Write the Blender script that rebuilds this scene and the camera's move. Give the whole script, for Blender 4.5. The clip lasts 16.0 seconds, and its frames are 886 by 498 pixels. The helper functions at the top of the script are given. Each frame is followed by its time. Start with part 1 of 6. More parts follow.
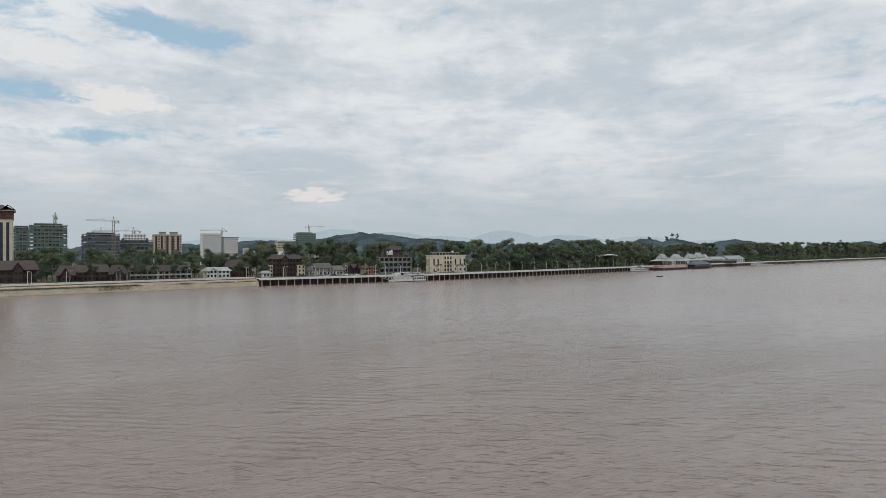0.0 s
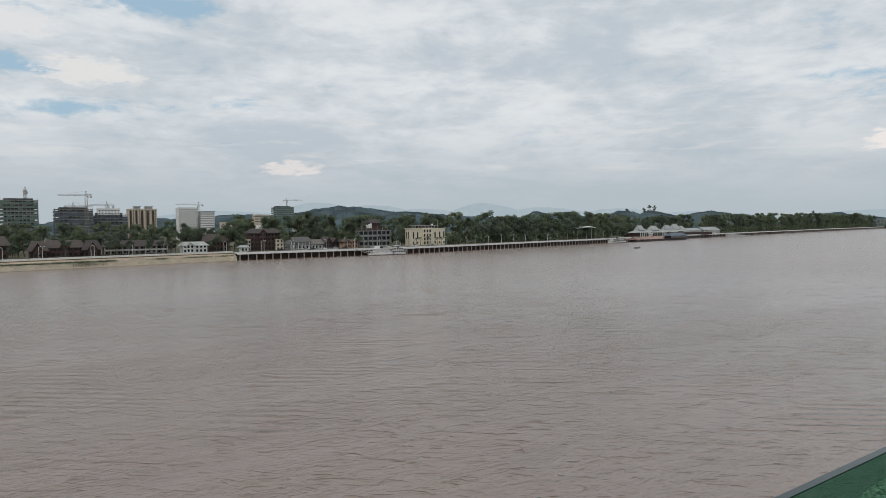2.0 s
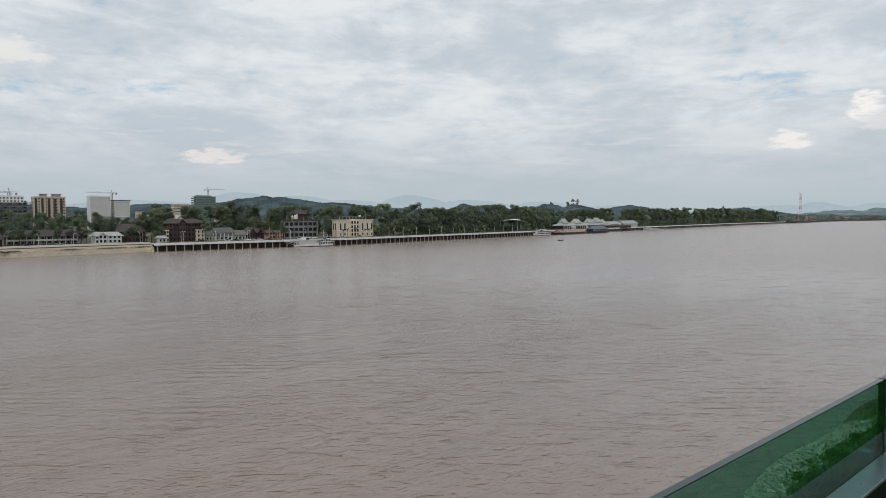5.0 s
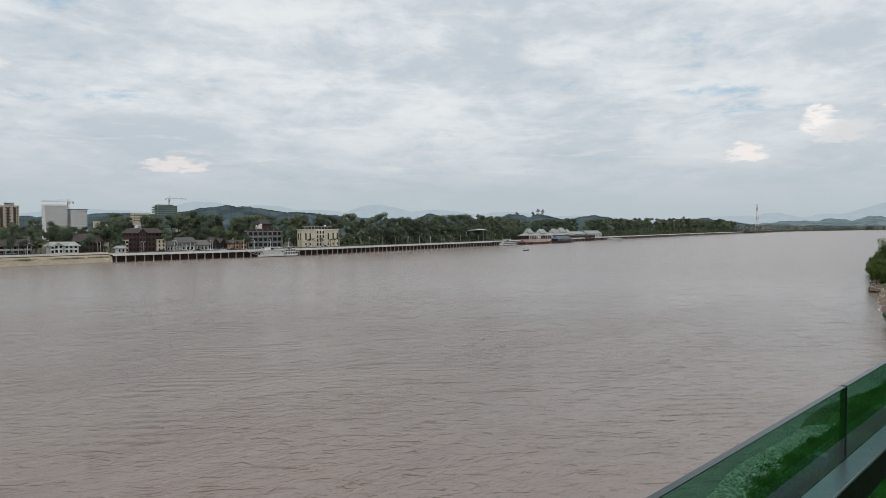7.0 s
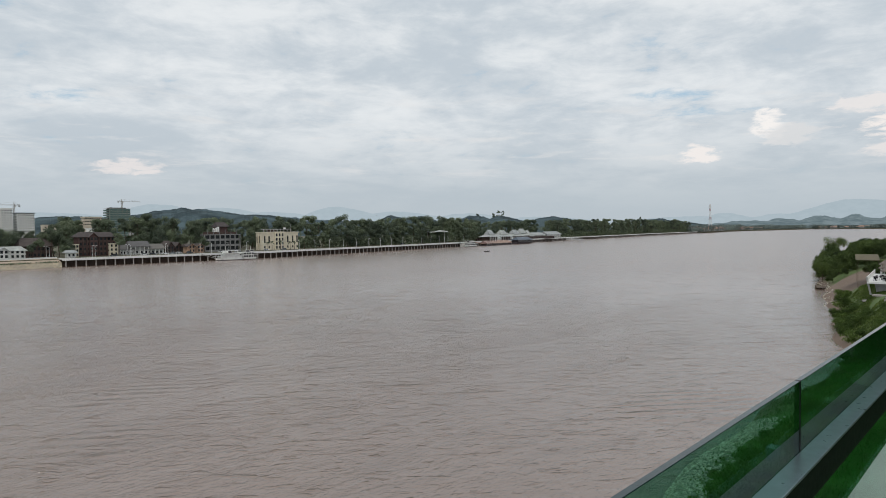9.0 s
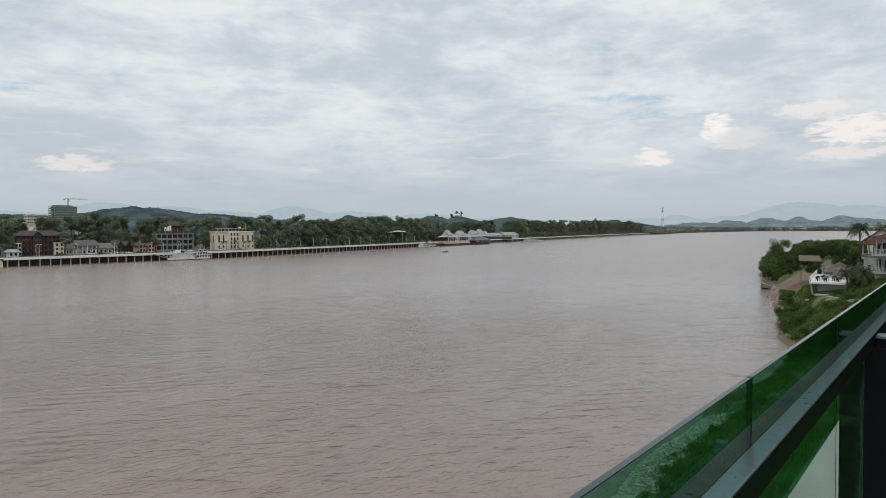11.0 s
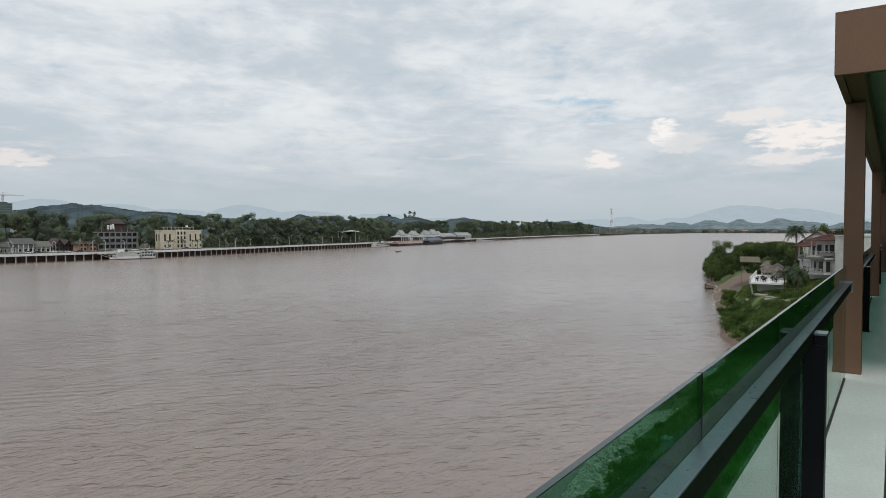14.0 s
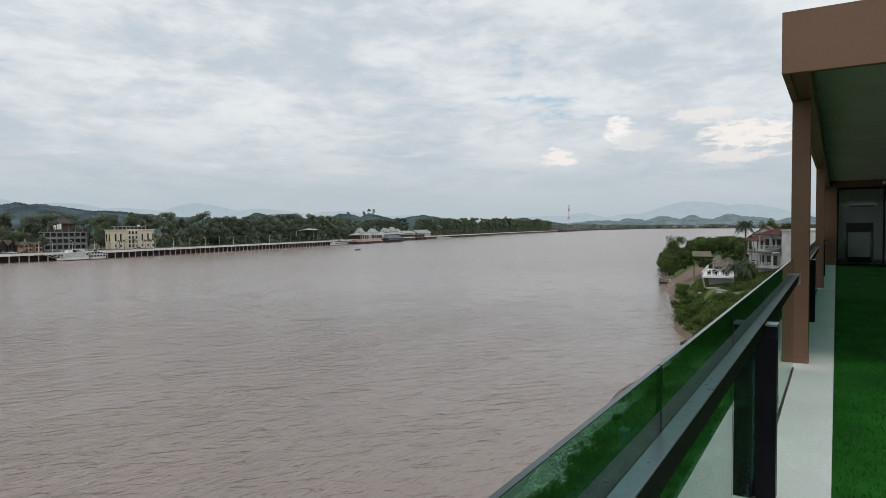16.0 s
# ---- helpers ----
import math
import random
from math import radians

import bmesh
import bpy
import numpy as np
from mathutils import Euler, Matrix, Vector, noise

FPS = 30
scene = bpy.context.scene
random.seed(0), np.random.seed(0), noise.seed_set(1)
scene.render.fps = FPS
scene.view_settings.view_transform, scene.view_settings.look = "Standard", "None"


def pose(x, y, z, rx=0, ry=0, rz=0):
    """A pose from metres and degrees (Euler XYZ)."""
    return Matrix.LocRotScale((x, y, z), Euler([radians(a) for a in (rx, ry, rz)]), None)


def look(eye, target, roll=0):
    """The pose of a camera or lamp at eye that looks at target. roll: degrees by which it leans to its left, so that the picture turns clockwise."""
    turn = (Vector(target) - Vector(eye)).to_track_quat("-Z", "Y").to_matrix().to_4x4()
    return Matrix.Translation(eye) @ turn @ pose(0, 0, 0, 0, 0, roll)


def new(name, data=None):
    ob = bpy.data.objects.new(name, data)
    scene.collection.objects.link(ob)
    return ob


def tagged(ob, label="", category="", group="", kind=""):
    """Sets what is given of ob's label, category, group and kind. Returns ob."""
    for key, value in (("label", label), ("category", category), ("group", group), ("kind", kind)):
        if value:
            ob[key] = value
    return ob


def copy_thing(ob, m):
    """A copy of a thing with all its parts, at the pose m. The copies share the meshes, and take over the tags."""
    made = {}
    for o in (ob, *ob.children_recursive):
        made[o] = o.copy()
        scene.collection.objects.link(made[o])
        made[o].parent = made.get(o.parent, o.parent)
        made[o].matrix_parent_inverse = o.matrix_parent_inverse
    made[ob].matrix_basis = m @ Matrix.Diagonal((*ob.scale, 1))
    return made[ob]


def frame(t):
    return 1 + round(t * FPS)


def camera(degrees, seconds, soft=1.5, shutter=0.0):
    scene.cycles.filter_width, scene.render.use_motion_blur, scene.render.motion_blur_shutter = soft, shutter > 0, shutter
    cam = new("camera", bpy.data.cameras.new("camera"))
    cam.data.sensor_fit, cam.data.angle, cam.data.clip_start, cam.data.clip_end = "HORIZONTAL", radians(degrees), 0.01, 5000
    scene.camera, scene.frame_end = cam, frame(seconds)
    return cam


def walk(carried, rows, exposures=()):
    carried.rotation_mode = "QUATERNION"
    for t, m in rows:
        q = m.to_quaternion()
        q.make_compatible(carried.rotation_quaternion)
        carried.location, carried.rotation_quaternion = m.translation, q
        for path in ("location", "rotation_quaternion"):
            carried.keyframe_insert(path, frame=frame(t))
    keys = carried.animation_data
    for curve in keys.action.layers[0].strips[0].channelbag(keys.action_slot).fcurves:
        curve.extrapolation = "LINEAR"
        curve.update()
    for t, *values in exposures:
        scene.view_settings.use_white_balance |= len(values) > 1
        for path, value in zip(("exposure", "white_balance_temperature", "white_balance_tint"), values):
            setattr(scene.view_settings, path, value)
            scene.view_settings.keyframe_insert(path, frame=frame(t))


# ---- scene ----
# World: x along the terrace, y across the river, water at z = 0.
cam = camera(69.25, 16.0, soft=0.55)
ROWS = [
    (0.0, 3.421, -0.363, 18.500, -32.269, 0.505, 0.436),
    (0.5, 3.421, -0.388, 18.500, -32.521, -0.073, 0.770),
    (1.0, 3.421, -0.410, 18.500, -33.234, -0.692, 0.964),
    (1.5, 3.421, -0.425, 18.499, -33.629, -1.485, 1.160),
    (2.0, 3.421, -0.426, 18.500, -34.106, -1.927, 0.789),
    (2.5, 3.421, -0.422, 18.501, -35.183, -2.222, 0.775),
    (3.0, 3.421, -0.421, 18.500, -36.648, -2.274, 0.855),
    (3.5, 3.421, -0.421, 18.500, -37.797, -2.432, 0.777),
    (6.0, 3.400, -0.423, 18.498, -42.005, -2.349, 0.253),
    (6.5, 3.401, -0.417, 18.500, -42.692, -1.929, 0.357),
    (7.0, 3.404, -0.408, 18.501, -43.525, -1.850, 0.261),
    (7.5, 3.408, -0.403, 18.501, -44.056, -1.665, 0.361),
    (8.0, 3.411, -0.399, 18.500, -45.085, -1.767, 0.527),
    (8.5, 3.410, -0.393, 18.500, -46.080, -1.791, 0.479),
    (9.0, 3.409, -0.397, 18.500, -47.000, -1.725, 0.621),
    (11.5, 3.405, -0.385, 18.497, -51.438, -1.610, 0.211),
    (12.0, 3.409, -0.382, 18.494, -52.110, -1.455, 0.179),
    (12.5, 3.416, -0.379, 18.493, -53.048, -1.518, 0.299),
    (13.0, 3.410, -0.379, 18.493, -53.712, -1.556, 0.295),
    (13.5, 3.409, -0.376, 18.491, -54.098, -1.702, 0.159),
    (14.0, 3.402, -0.373, 18.493, -54.890, -1.731, -0.014),
    (14.5, 3.405, -0.369, 18.493, -55.519, -1.942, 0.233),
    (15.0, 3.406, -0.368, 18.494, -56.765, -1.914, 0.330),
    (15.5, 3.409, -0.365, 18.492, -57.701, -1.946, 0.413),
    (16.0, 3.428, -0.358, 18.487, -58.501, -1.975, 0.402),
]
walk(cam, [(t, pose(x, y, z, 90 + pitch, roll, yaw)) for t, x, y, z, yaw, pitch, roll in ROWS],
     exposures=[(0.0, -0.04), (1.0, -0.05), (2.0, -0.07), (3.5, -0.03), (6.0, 0.0), (16.0, 0.03)])

KERB = 17.05          # top of the terrace kerb above the river
LAND = 4.6            # street level on the far bank


# ---- world and sun ----
def put(tree, socket, value):
    if isinstance(value, bpy.types.NodeSocket):
        tree.links.new(value, socket)
    else:
        socket.default_value = value


def calc(tree, op, a, b=0.0, c=0.0, clamp=False):
    n = tree.nodes.new("ShaderNodeMath")
    n.operation, n.use_clamp = op, clamp
    for i, v in enumerate((a, b, c)):
        put(tree, n.inputs[i], v)
    return n.outputs[0]


def ramp(tree, v, lo, hi, a=0.0, b=1.0):
    n = tree.nodes.new("ShaderNodeMapRange")
    n.interpolation_type = "SMOOTHSTEP"
    for i, x in enumerate((v, lo, hi, a, b)):
        put(tree, n.inputs[i], x)
    return n.outputs[0]


def blend(tree, fac, a, b, mode="MIX"):
    n = tree.nodes.new("ShaderNodeMix")
    n.data_type, n.blend_type = "RGBA", mode
    put(tree, n.inputs[0], fac)
    put(tree, n.inputs[6], (*a, 1) if isinstance(a, tuple) else a)
    put(tree, n.inputs[7], (*b, 1) if isinstance(b, tuple) else b)
    return n.outputs[2]


def grain(tree, vector, scale, detail=4.0, rough=0.55, distort=0.0):
    n = tree.nodes.new("ShaderNodeTexNoise")
    put(tree, n.inputs["Vector"], vector)
    n.inputs["Scale"].default_value, n.inputs["Detail"].default_value = scale, detail
    n.inputs["Roughness"].default_value, n.inputs["Distortion"].default_value = rough, distort
    return n.outputs["Fac"]


def stretch(tree, vector, x, y, z):
    n = tree.nodes.new("ShaderNodeMapping")
    put(tree, n.inputs["Vector"], vector)
    n.inputs["Scale"].default_value = (x, y, z)
    return n.outputs[0]


SUN_AZ, SUN_EL = 238.0, 50.0      # degrees clockwise from +y, above the horizon
world = bpy.data.worlds.new("sky")
world.use_nodes = True
scene.world = world
wt = world.node_tree
wt.nodes.clear()
sky = wt.nodes.new("ShaderNodeTexSky")
sky.sky_type, sky.sun_disc = "NISHITA", False
sky.sun_elevation, sky.sun_rotation = radians(SUN_EL), radians(SUN_AZ)
sky.dust_density = 2.5
way = wt.nodes.new("ShaderNodeTexCoord").outputs["Generated"]
sep = wt.nodes.new("ShaderNodeSeparateXYZ")
wt.links.new(way, sep.inputs[0])
wx, wy, wz = sep.outputs
up = calc(wt, "MAXIMUM", wz, 0.0)
lift = calc(wt, "ADD", up, 0.10)
comb = wt.nodes.new("ShaderNodeCombineXYZ")
wt.links.new(calc(wt, "DIVIDE", wx, lift), comb.inputs[0])
wt.links.new(calc(wt, "DIVIDE", wy, lift), comb.inputs[1])
sheet = comb.outputs[0]
azim = calc(wt, "MULTIPLY", calc(wt, "ARCTAN2", wx, wy), 57.2958)
elev = calc(wt, "MULTIPLY", calc(wt, "ARCSINE", wz), 57.2958)
ang = wt.nodes.new("ShaderNodeCombineXYZ")
wt.links.new(calc(wt, "MULTIPLY", azim, 0.045), ang.inputs[0])
wt.links.new(calc(wt, "MULTIPLY", calc(wt, "POWER", calc(wt, "MAXIMUM", elev, 0.0), 0.8), 0.26), ang.inputs[1])
vault = ang.outputs[0]
big = grain(wt, vault, 1.15, 9.0, 0.56, 0.35)
mid = grain(wt, vault, 2.9, 10.0, 0.60, 0.45)
tuft = grain(wt, vault, 8.0, 8.0, 0.62, 0.3)
wide = grain(wt, stretch(wt, sheet, 0.5, 0.8, 1), 1.0, 6.0, 0.55, 0.3)
# gaps in the cloud where the blue shows, mostly upstream
gap = 0.0
for a, e, wa, we, k in ((-1.2, 17.7, 3.3, 1.75, 0.95), (5.1, 18.8, 4.2, 1.10, 0.95), (8.6, 17.9, 2.6, 1.10, 0.95), (13.2, 17.6, 2.8, 0.70, 0.95), (2.4, 16.2, 1.9, 0.60, 0.80), (-0.6, 12.5, 4.2, 0.70, 0.75), (2.7, 12.2, 1.9, 0.40, 0.70), (0.1, 9.5, 6.5, 0.80, 0.55), (5.4, 9.6, 5.6, 0.80, 0.55), (16.5, 10.5, 3.5, 0.75, 0.90), (66, 11.0, 6, 0.8, 0.75), (69, 9.3, 6, 0.5, 0.5), (87, 8.4, 2.5, 1.0, 0.9), (20, 23, 6, 2.0, 0.5)):
    da = calc(wt, "DIVIDE", calc(wt, "SUBTRACT", azim, a), wa)
    de = calc(wt, "DIVIDE", calc(wt, "SUBTRACT", elev, e), we)
    q = calc(wt, "EXPONENT", calc(wt, "MULTIPLY", calc(wt, "ADD", calc(wt, "MULTIPLY", da, da), calc(wt, "MULTIPLY", de, de)), -1.0))
    gap = calc(wt, "MULTIPLY_ADD", q, k, gap)
thick = calc(wt, "ADD", calc(wt, "MULTIPLY", mid, 0.65), calc(wt, "MULTIPLY", tuft, 0.35))
cloud = ramp(wt, calc(wt, "SUBTRACT", calc(wt, "MULTIPLY_ADD", thick, 3.4, -0.78), calc(wt, "MULTIPLY", gap, 0.76)), 0.06, 0.66)
tone_ = calc(wt, "ADD", calc(wt, "ADD", calc(wt, "MULTIPLY", big, 0.34), calc(wt, "MULTIPLY", mid, 0.30)), calc(wt, "ADD", calc(wt, "MULTIPLY", tuft, 0.14), calc(wt, "MULTIPLY", wide, 0.22)))
shade = ramp(wt, tone_, 0.41, 0.59)
white = blend(wt, shade, (0.535, 0.598, 0.655), (0.780, 0.812, 0.835))
clear = blend(wt, 1.0, sky.outputs[0], (0.085, 0.093, 0.098), "MULTIPLY")
clear = blend(wt, 0.65, clear, (0.47, 0.66, 0.80))
air = blend(wt, cloud, clear, white)
haze = ramp(wt, elev, 11.0, 0.0, 0.0, 0.97)
air = blend(wt, haze, air, (0.462, 0.524, 0.570))
streak = ramp(wt, grain(wt, stretch(wt, vault, 1.0, 2.2, 1), 3.2, 8.0, 0.6, 0.4), 0.52, 0.70)
band = calc(wt, "MULTIPLY", ramp(wt, elev, 3.0, 6.0), ramp(wt, elev, 14.0, 9.0))
air = blend(wt, calc(wt, "MULTIPLY", calc(wt, "MULTIPLY", streak, band), 0.5), air, (0.76, 0.76, 0.76))
# fair-weather heaps low over the far bend of the river
curl = grain(wt, stretch(wt, vault, 1.0, 1.0, 1), 16.0, 8.0, 0.62, 0.5)
for a, e, wa, we, tone in ((73.9, 8.0, 1.3, 1.2, (0.95, 0.91, 0.88)), (75.5, 7.2, 2.2, 0.9, (0.70, 0.71, 0.72)), (68.8, 5.9, 1.6, 0.8, (0.90, 0.85, 0.82)), (80.5, 9.0, 2.4, 0.7, (0.82, 0.79, 0.78)), (84.0, 7.3, 3.9, 1.1, (0.93, 0.87, 0.83)), (83.0, 5.6, 3.5, 0.5, (0.80, 0.77, 0.76)), (21.0, 5.3, 2.8, 0.6, (0.80, 0.76, 0.75)), (5.5, 12.3, 3.6, 1.1, (0.80, 0.79, 0.78)), (0.2, 15.4, 3.6, 1.2, (0.78, 0.79, 0.80))):
    da = calc(wt, "DIVIDE", calc(wt, "SUBTRACT", azim, a), wa)
    de = calc(wt, "DIVIDE", calc(wt, "SUBTRACT", elev, e), we)
    far2 = calc(wt, "ADD", calc(wt, "MULTIPLY", da, da), calc(wt, "MULTIPLY", de, de))
    ragged = calc(wt, "ADD", calc(wt, "MULTIPLY", calc(wt, "SUBTRACT", curl, 0.5), 3.6), calc(wt, "MULTIPLY", calc(wt, "SUBTRACT", tuft, 0.5), 2.4))
    heap = ramp(wt, calc(wt, "ADD", far2, ragged), 1.35, 0.25)
    air = blend(wt, calc(wt, "MULTIPLY", calc(wt, "MULTIPLY", heap, ramp(wt, far2, 3.2, 1.0)), 0.88), air, tone)
back = wt.nodes.new("ShaderNodeBackground")
back.inputs["Strength"].default_value = 1.0
wt.links.new(air, back.inputs[0])
wt.links.new(back.outputs[0], wt.nodes.new("ShaderNodeOutputWorld").inputs[0])

sun = new("sun", bpy.data.lights.new("sun", "SUN"))
sun.data.energy, sun.data.angle, sun.data.color = 1.1, radians(12), (1.0, 0.95, 0.88)
sa, se = radians(SUN_AZ), radians(SUN_EL)
sun.matrix_world = look((0, 0, 0), (-math.sin(sa) * math.cos(se), -math.cos(sa) * math.cos(se), -math.sin(se)))


# ---- materials ----
def material(name, base, rough=0.7, metal=0.0, vary=0.25, scale=2.0, second=None, fine=25.0, bump=0.0, island=0.0, each=0.0, spec=0.4, at=(1, 1, 1)):
    """A surface with stains at one scale and grain at another."""
    m = bpy.data.materials.new(name)
    m.use_nodes = True
    t = m.node_tree
    b = t.nodes["Principled BSDF"]
    co = stretch(t, t.nodes.new("ShaderNodeTexCoord").outputs["Object"], *at)
    g1, g2 = grain(t, co, scale, 5.0), grain(t, co, fine, 3.0)
    dark = tuple(c * (1 - vary) for c in base)
    light = second or tuple(min(1, c * (1 + vary)) for c in base)
    c = blend(t, ramp(t, g1, 0.32, 0.68), dark, light)
    c = blend(t, calc(t, "MULTIPLY", ramp(t, g2, 0.35, 0.7), 0.35), c, tuple(x * 0.75 for x in base))
    if island:
        r = t.nodes.new("ShaderNodeNewGeometry").outputs["Random Per Island"]
        c = blend(t, 1.0, c, blend(t, r, (1 - island,) * 3, (1 + island * 0.6, 1 + island * 0.6, 1 + island * 0.4)), "MULTIPLY")
    if each:
        r = t.nodes.new("ShaderNodeObjectInfo").outputs["Random"]
        c = blend(t, 1.0, c, blend(t, r, (1 - each, 1 - each, 1 - each * 0.8), (1 + each, 1 + each * 0.8, 1 + each * 0.3)), "MULTIPLY")
    t.links.new(c, b.inputs["Base Color"])
    put(t, b.inputs["Roughness"], calc(t, "ADD", calc(t, "MULTIPLY", g2, 0.15), max(0.02, rough - 0.075)))
    b.inputs["Metallic"].default_value = metal
    b.inputs["Specular IOR Level"].default_value = spec
    if bump:
        n = t.nodes.new("ShaderNodeBump")
        n.inputs["Strength"].default_value, n.inputs["Distance"].default_value = 0.6, bump
        t.links.new(g2, n.inputs["Height"])
        t.links.new(n.outputs[0], b.inputs["Normal"])
    return m


def leafy(m, share=0.42, tint=(1.0, 1.0, 0.85)):
    """Lets part of the light through a leaf material."""
    t = m.node_tree
    b, out = t.nodes["Principled BSDF"], t.nodes["Material Output"]
    thin, mix = t.nodes.new("ShaderNodeBsdfTranslucent"), t.nodes.new("ShaderNodeMixShader")
    c = b.inputs["Base Color"].links[0].from_socket
    t.links.new(blend(t, 1.0, c, tint, "MULTIPLY"), thin.inputs[0])
    mix.inputs[0].default_value = share
    t.links.new(b.outputs[0], mix.inputs[1])
    t.links.new(thin.outputs[0], mix.inputs[2])
    t.links.new(mix.outputs[0], out.inputs[0])
    return m


def pane_material(name, tint, rough=0.01, coat=0.0):
    """Thin tinted glass: what lies behind shows through, with a true mirror share on top."""
    m = bpy.data.materials.new(name)
    m.use_nodes = True
    t = m.node_tree
    t.nodes.clear()
    clear_, mirror = t.nodes.new("ShaderNodeBsdfTransparent"), t.nodes.new("ShaderNodeBsdfGlossy")
    clear_.inputs[0].default_value = (*tint, 1)
    mirror.inputs["Roughness"].default_value = rough
    mirror.inputs[0].default_value = (0.9, 1.0, 0.95, 1)
    facing = t.nodes.new("ShaderNodeLayerWeight").outputs["Facing"]
    share = calc(t, "MULTIPLY_ADD", calc(t, "POWER", facing, 5.0), 0.96 - coat, 0.04 + coat)
    mix = t.nodes.new("ShaderNodeMixShader")
    t.links.new(share, mix.inputs[0])
    t.links.new(clear_.outputs[0], mix.inputs[1])
    t.links.new(mirror.outputs[0], mix.inputs[2])
    t.links.new(mix.outputs[0], t.nodes.new("ShaderNodeOutputMaterial").inputs[0])
    return m


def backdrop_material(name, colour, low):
    """Far ridges that glow in a plain pale tone, the day's haze painted into the colour."""
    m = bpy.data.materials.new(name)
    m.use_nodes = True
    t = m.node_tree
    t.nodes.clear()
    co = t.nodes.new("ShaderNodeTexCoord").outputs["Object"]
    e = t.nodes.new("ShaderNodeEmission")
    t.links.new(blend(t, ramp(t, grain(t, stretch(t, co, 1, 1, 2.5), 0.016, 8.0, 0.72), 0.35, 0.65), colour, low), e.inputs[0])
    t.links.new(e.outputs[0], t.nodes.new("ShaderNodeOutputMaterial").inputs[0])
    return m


def water_material():
    m = bpy.data.materials.new("silty_river")
    m.use_nodes = True
    t = m.node_tree
    b = t.nodes["Principled BSDF"]
    co = t.nodes.new("ShaderNodeTexCoord").outputs["Object"]
    broad = grain(t, stretch(t, co, 0.010, 0.03, 1), 1.0, 4.0, 0.5, 0.8)
    swirl = grain(t, stretch(t, co, 0.07, 0.16, 1), 1.0, 5.0, 0.6, 1.2)
    c = blend(t, ramp(t, broad, 0.3, 0.7), (0.190, 0.132, 0.103), (0.216, 0.152, 0.121))
    c = blend(t, calc(t, "MULTIPLY", ramp(t, swirl, 0.45, 0.75), 0.5), c, (0.140, 0.098, 0.078))
    t.links.new(c, b.inputs["Base Color"])
    b.inputs["IOR"].default_value = 1.60
    b.inputs["Specular IOR Level"].default_value = 1.0
    w1 = grain(t, stretch(t, co, 0.42, 0.75, 1), 1.0, 5.0, 0.62, 0.9)
    w2 = grain(t, stretch(t, co, 0.10, 0.22, 1), 1.0, 4.0, 0.55, 0.6)
    w3 = grain(t, stretch(t, co, 1.5, 2.6, 1), 1.0, 3.0, 0.6, 0.4)
    calm = ramp(t, grain(t, stretch(t, co, 0.012, 0.05, 1), 1.0, 3.0, 0.5, 1.0), 0.30, 0.70, 0.70, 1.15)
    h = calc(t, "ADD", calc(t, "MULTIPLY", w1, 0.52), calc(t, "MULTIPLY", w2, 0.75))
    # sparse sharp wavelets and trains of longer ripples
    spin = t.nodes.new("ShaderNodeMapping")
    t.links.new(co, spin.inputs["Vector"])
    spin.inputs["Rotation"].default_value = (0, 0, radians(40))
    sharp = ramp(t, grain(t, stretch(t, spin.outputs[0], 0.42, 1.15, 1), 1.0, 2.5, 0.55, 0.7), 0.58, 0.74)
    dash = ramp(t, grain(t, stretch(t, spin.outputs[0], 0.16, 0.36, 1), 1.0, 3.0, 0.6, 0.8), 0.56, 0.74)
    wave = t.nodes.new("ShaderNodeTexWave")
    t.links.new(stretch(t, spin.outputs[0], 0.05, 1, 1), wave.inputs["Vector"])
    wave.bands_direction = "Y"
    wave.inputs["Scale"].default_value, wave.inputs["Distortion"].default_value = 0.15, 8.0
    wave.inputs["Detail"].default_value, wave.inputs["Detail Scale"].default_value = 3.0, 0.6
    train = ramp(t, grain(t, stretch(t, spin.outputs[0], 0.035, 0.05, 1), 1.0, 2.0, 0.5, 0.8), 0.52, 0.68)
    h = calc(t, "ADD", h, calc(t, "ADD", calc(t, "MULTIPLY", sharp, 0.36), calc(t, "MULTIPLY", calc(t, "MULTIPLY", wave.outputs["Fac"], train), 0.36)))
    h = calc(t, "MULTIPLY", calc(t, "ADD", h, calc(t, "MULTIPLY", w3, 0.42)), calm)
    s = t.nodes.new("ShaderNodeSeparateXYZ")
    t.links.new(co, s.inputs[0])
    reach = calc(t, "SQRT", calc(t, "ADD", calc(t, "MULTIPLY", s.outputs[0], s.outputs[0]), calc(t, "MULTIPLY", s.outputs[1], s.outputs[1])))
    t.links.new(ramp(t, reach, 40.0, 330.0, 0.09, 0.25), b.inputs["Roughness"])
    # longer lazy swells out in the stream, where the small ripples melt together
    swell = calc(t, "MULTIPLY", grain(t, stretch(t, co, 0.05, 0.17, 1), 1.0, 4.0, 0.6, 0.5), ramp(t, reach, 60.0, 500.0, 0.0, 0.34))
    h = calc(t, "ADD", calc(t, "MULTIPLY", h, ramp(t, reach, 30.0, 270.0, 0.85, 0.07)), calc(t, "ADD", swell, calc(t, "MULTIPLY", dash, ramp(t, reach, 60.0, 400.0, 0.30, 0.62))))
    n = t.nodes.new("ShaderNodeBump")
    n.inputs["Strength"].default_value, n.inputs["Distance"].default_value = 1.0, 0.34
    t.links.new(h, n.inputs["Height"])
    t.links.new(n.outputs[0], b.inputs["Normal"])
    return m


